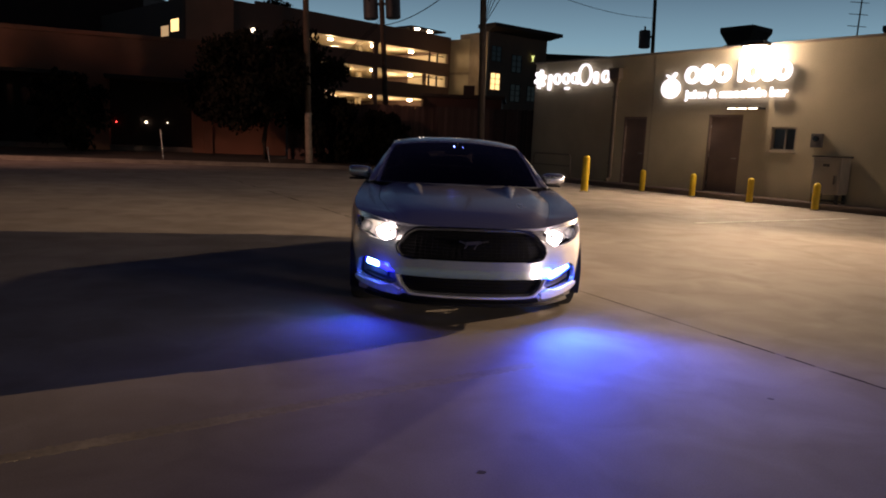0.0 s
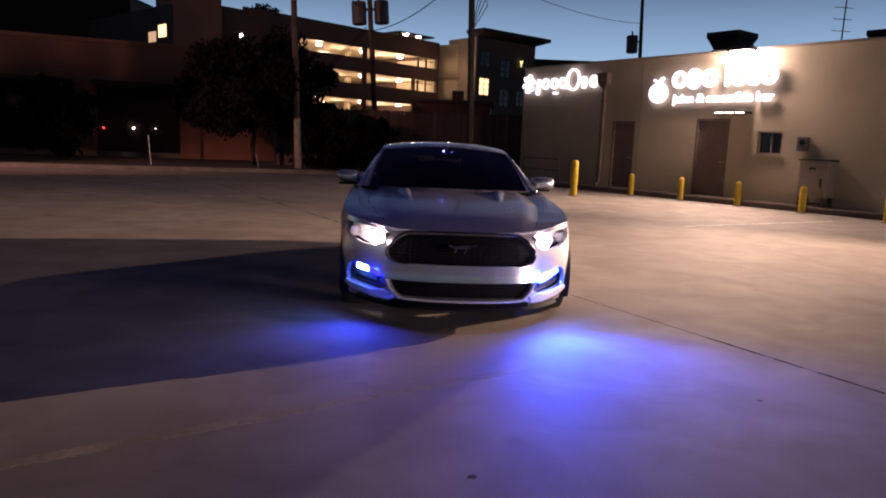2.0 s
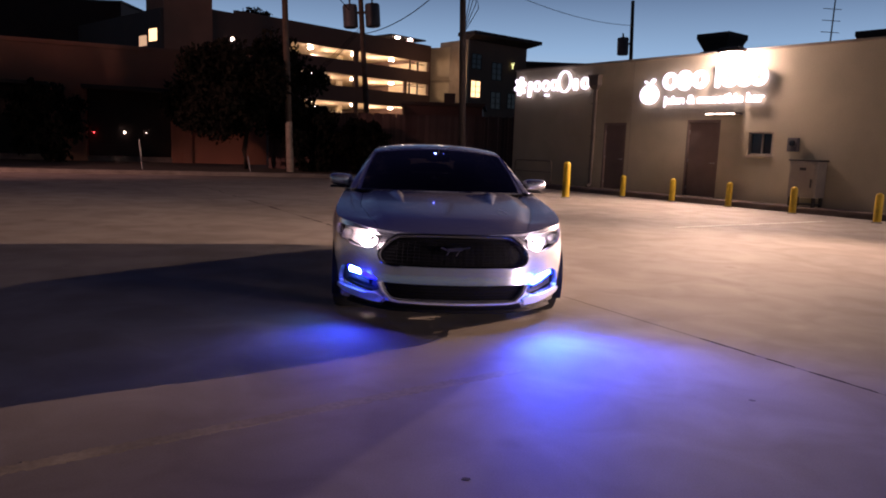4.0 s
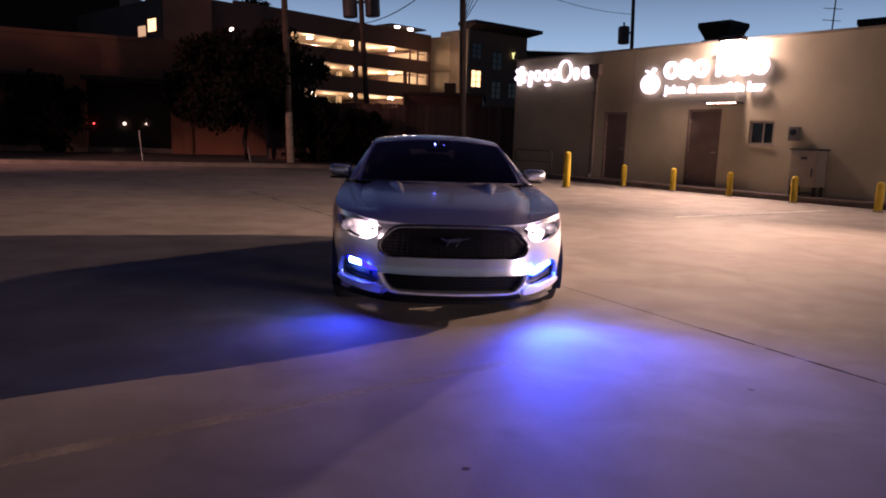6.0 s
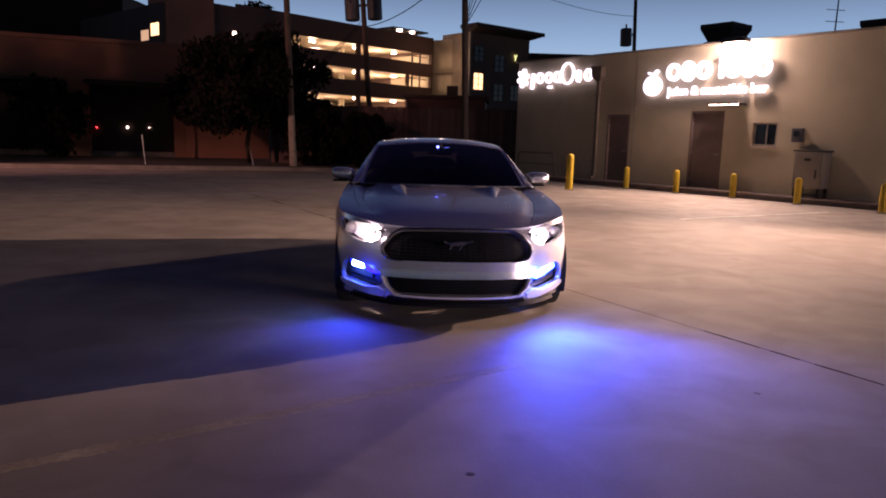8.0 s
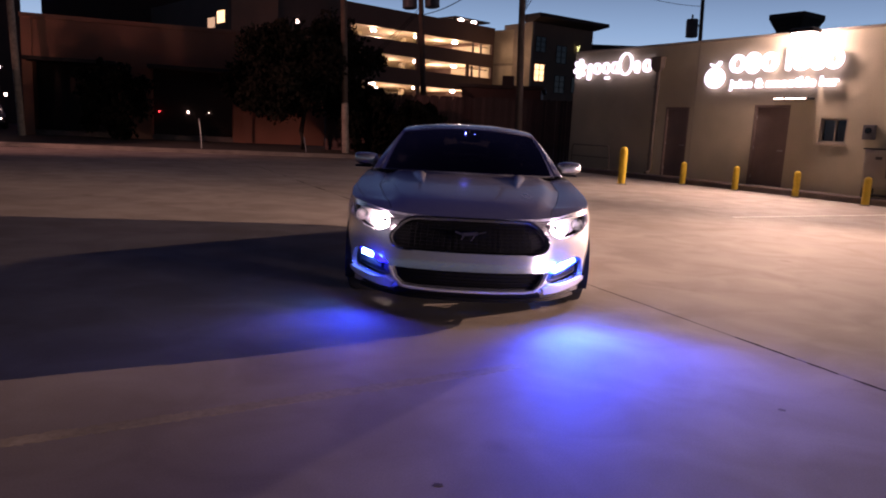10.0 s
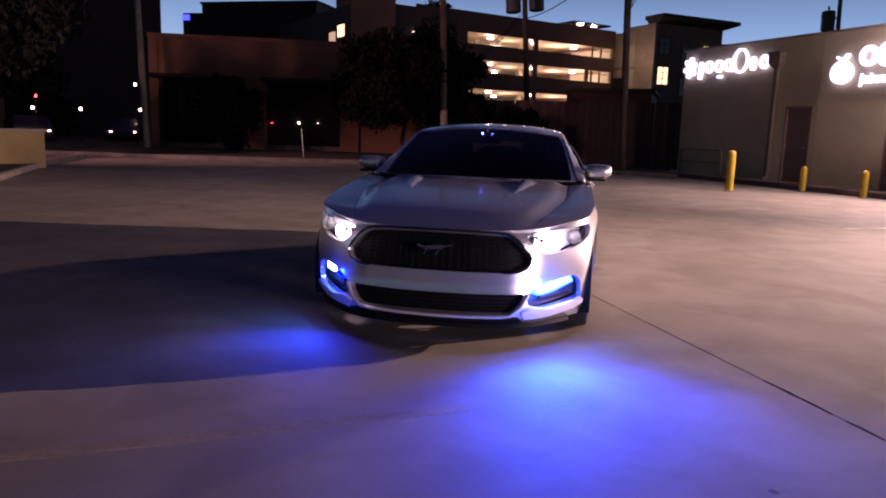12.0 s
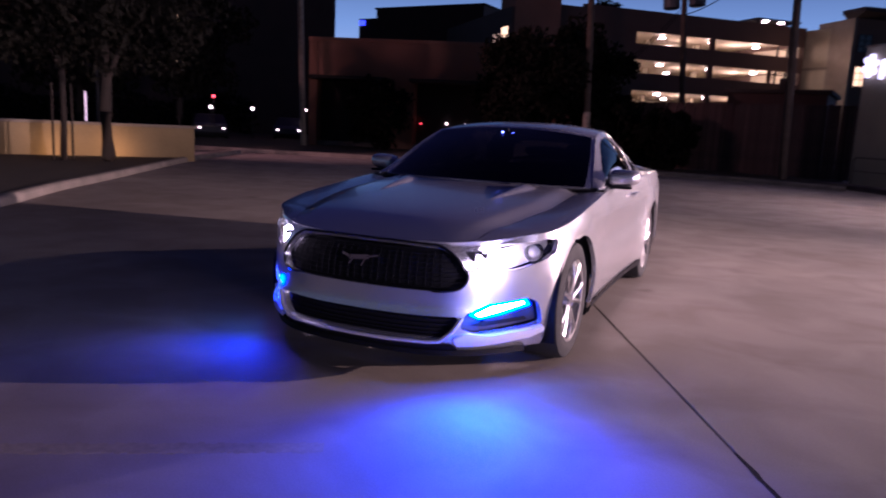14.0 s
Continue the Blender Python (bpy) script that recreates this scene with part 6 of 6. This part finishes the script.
# wheels
def wheel(y, side):
    w = part("wheel", lathe(bmesh.new(), [(0.0, 0.04), (0.0, 0.062), (-0.03, 0.07), (-0.05, 0.05)], "x", 24), RIM, car, "ten-spoke machined alloy wheel", smooth=True)
    w.matrix_basis = pose(side * 0.905, y, HUB_Z, 0, 0, 0 if side > 0 else 180)
    r_in = 0.243
    prof = [(0.010, r_in), (0.016, r_in + 0.02), (0.020, TYRE_R - 0.045), (0.006, TYRE_R - 0.010), (-0.03, TYRE_R), (-0.22, TYRE_R), (-0.255, TYRE_R - 0.012), (-0.265, TYRE_R - 0.05), (-0.26, r_in)]
    part("tyre", lathe(bmesh.new(), prof, "x", 56, close=True), RUBBER, w, "black low-profile tyre", smooth=True, angle=50)
    part("rim", lathe(bmesh.new(), [(0.012, r_in - 0.002), (0.008, r_in - 0.018), (-0.02, r_in - 0.024), (-0.25, r_in - 0.03), (-0.25, r_in - 0.004), (-0.03, r_in - 0.004)], "x", 56, close=True), RIM, w, smooth=True)
    bm = bmesh.new()
    for k in range(5):
        for off in (-0.17, 0.17):
            a0 = 2 * math.pi * k / 5 + off * 0.8
            a1 = 2 * math.pi * k / 5 + off * 1.5
            p = [Vector((-0.012, math.cos(a0) * 0.05, math.sin(a0) * 0.05)), Vector((0.0, math.cos((a0 + a1) / 2) * 0.14, math.sin((a0 + a1) / 2) * 0.14)), Vector((0.002, math.cos(a1) * (r_in - 0.012), math.sin(a1) * (r_in - 0.012)))]
            sweep(bm, p, [0.017, 0.013, 0.016], 6)
    part("spoke", bm, RIM, w, "paired machined spokes", smooth=True)
    part("brake_disc", lathe(bmesh.new(), [(-0.10, 0.06), (-0.10, 0.165), (-0.125, 0.165), (-0.125, 0.06)], "x", 40, close=True), DISC_STEEL, w)
    part("caliper", boxed(-0.15, -0.07, -0.17, -0.10, -0.07, 0.09, bevel=0.01), BLACK_PLASTIC, w)
    for k in range(5):
        a = 2 * math.pi * (k + 0.5) / 5
        part("lug_nut", tube(bmesh.new(), (-0.01, math.cos(a) * 0.042, math.sin(a) * 0.042), (0.006, math.cos(a) * 0.042, math.sin(a) * 0.042), 0.008, sides=6), CHROME, w)
    return w


for y in WHEELS:
    for side in (1, -1):
        wheel(y, side)
        rows = []
        for k in range(19):
            a = math.radians(-25 + 230 * k / 18)
            rows.append([(side * 0.92, y + 0.40 * math.cos(a), HUB_Z + 0.40 * math.sin(a)), (side * 0.60, y + 0.40 * math.cos(a), HUB_Z + 0.40 * math.sin(a))])
        part("wheel_liner", grid(bmesh.new(), rows), BLACK_PLASTIC, car, smooth=True)

# floor pan and cabin
bm = boxed(-0.60, 0.60, 0.25, 4.5, 0.16, 0.30, bevel=0.03)
part("underbody", bm, BLACK_PLASTIC, car)
part("bulkhead", boxed(-0.62, 0.62, 0.24, 0.27, 0.30, 0.68), BLACK_PLASTIC, car)
part("engine_bay", boxed(-0.55, 0.55, 0.3, 1.4, 0.302, 0.62), BLACK_PLASTIC, car)
part("cabin_floor", boxed(-0.78, 0.78, 1.5, 3.9, 0.302, 0.36), CABIN, car)
for side in (1, -1):
    part("door_card", boxed(side * 0.80 - 0.02, side * 0.80 + 0.02, 1.7, 3.9, 0.362, 0.92), CABIN, car)
bm = bmesh.new()
sweep(bm, [(-0.76, 1.98, 0.86), (0, 1.86, 0.88), (0.76, 1.98, 0.86)], [0.12, 0.13, 0.12], 12)
part("dashboard", bm, CABIN, car, smooth=True)
bm = lathe(bmesh.new(), [(0.0, 0.168), (0.014, 0.18), (0.0, 0.192), (-0.014, 0.18)], "y", 32, close=True)
box(bm, -0.165, 0.165, -0.01, 0.01, -0.02, 0.02)
st = part("steering_wheel", bm, CABIN, car, smooth=True)
st.matrix_basis = pose(0.37, 2.22, 0.86, -22, 0, 0)
for x in (-0.37, 0.37):
    seat = part("seat", boxed(-0.25, 0.25, -0.25, 0.28, 0.0, 0.18, bevel=0.06), CABIN, car, smooth=True)
    seat.matrix_basis = pose(x, 2.62, 0.37)
    sb = part("backrest", boxed(-0.24, 0.24, -0.07, 0.07, 0.0, 0.58, bevel=0.06), CABIN, seat, smooth=True)
    sb.matrix_basis = pose(0, 0.28, 0.10, -18, 0, 0)
    hr = part("headrest", boxed(-0.13, 0.13, -0.05, 0.05, 0.0, 0.18, bevel=0.045), CABIN, seat, smooth=True)
    hr.matrix_basis = pose(0, 0.47, 0.66, -14, 0, 0)
part("rear_seat", boxed(-0.62, 0.62, 3.25, 3.65, 0.362, 0.92, bevel=0.06), CABIN, car, smooth=True)
bm = boxed(-0.12, 0.12, -0.02, 0.02, -0.032, 0.032, bevel=0.015)
rv = part("rear_view_mirror", bm, GLOSS_BLACK, car, smooth=True)
rv.matrix_basis = pose(0, 2.22, 1.235, 10, 0, 0)
part("mirror_stem", tube(bmesh.new(), (0, 2.23, 1.25), (0, 2.24, 1.315), 0.012), BLACK_PLASTIC, car)

for x, z in ((-0.03, 1.285), (-0.03, 1.262), (0.055, 1.278)):
    part("pilot_lamp", boxed(x - 0.006, x + 0.006, 2.195, 2.201, z - 0.004, z + 0.004), PILOT, car, "tiny blue pilot light behind the windshield")

# light of the blue fog lamps: one thrown ahead, one turned out to the side
BLUE = (0.010, 0.045, 1.0)
CYAN = (0.01, 0.17, 1.0)
lamp("blue_fog_beam", "SPOT", look(CAR @ Vector((0.72, 0.08, 0.37)), CAR @ Vector((1.3, -1.8, 0.0))), 160, BLUE, size=0.22, cone=145, blend=1.0)
lamp("blue_fog_beam", "SPOT", look(CAR @ Vector((0.66, 0.05, 0.39)), CAR @ Vector((0.85, -0.5, 0.0))), 40, CYAN, size=0.12, cone=110, blend=1.0)
lamp("blue_fog_beam", "SPOT", look(CAR @ Vector((-0.80, 0.20, 0.37)), CAR @ Vector((-0.88, -0.20, 0.0))), 13, BLUE, size=0.03, cone=130, blend=1.0)
for side, tone in ((1, CYAN), (-1, BLUE)):
    lamp("blue_fog_spill", "POINT", CAR @ pose(side * 0.70, 0.155 if side > 0 else 0.20, 0.385), 5.0 if side > 0 else 1.2, tone, size=0.03)
    lamp("headlight_glow", "POINT", CAR @ pose(side * 0.66, 0.08, 0.68), 0.5, (1.0, 0.90, 0.82), size=0.04)
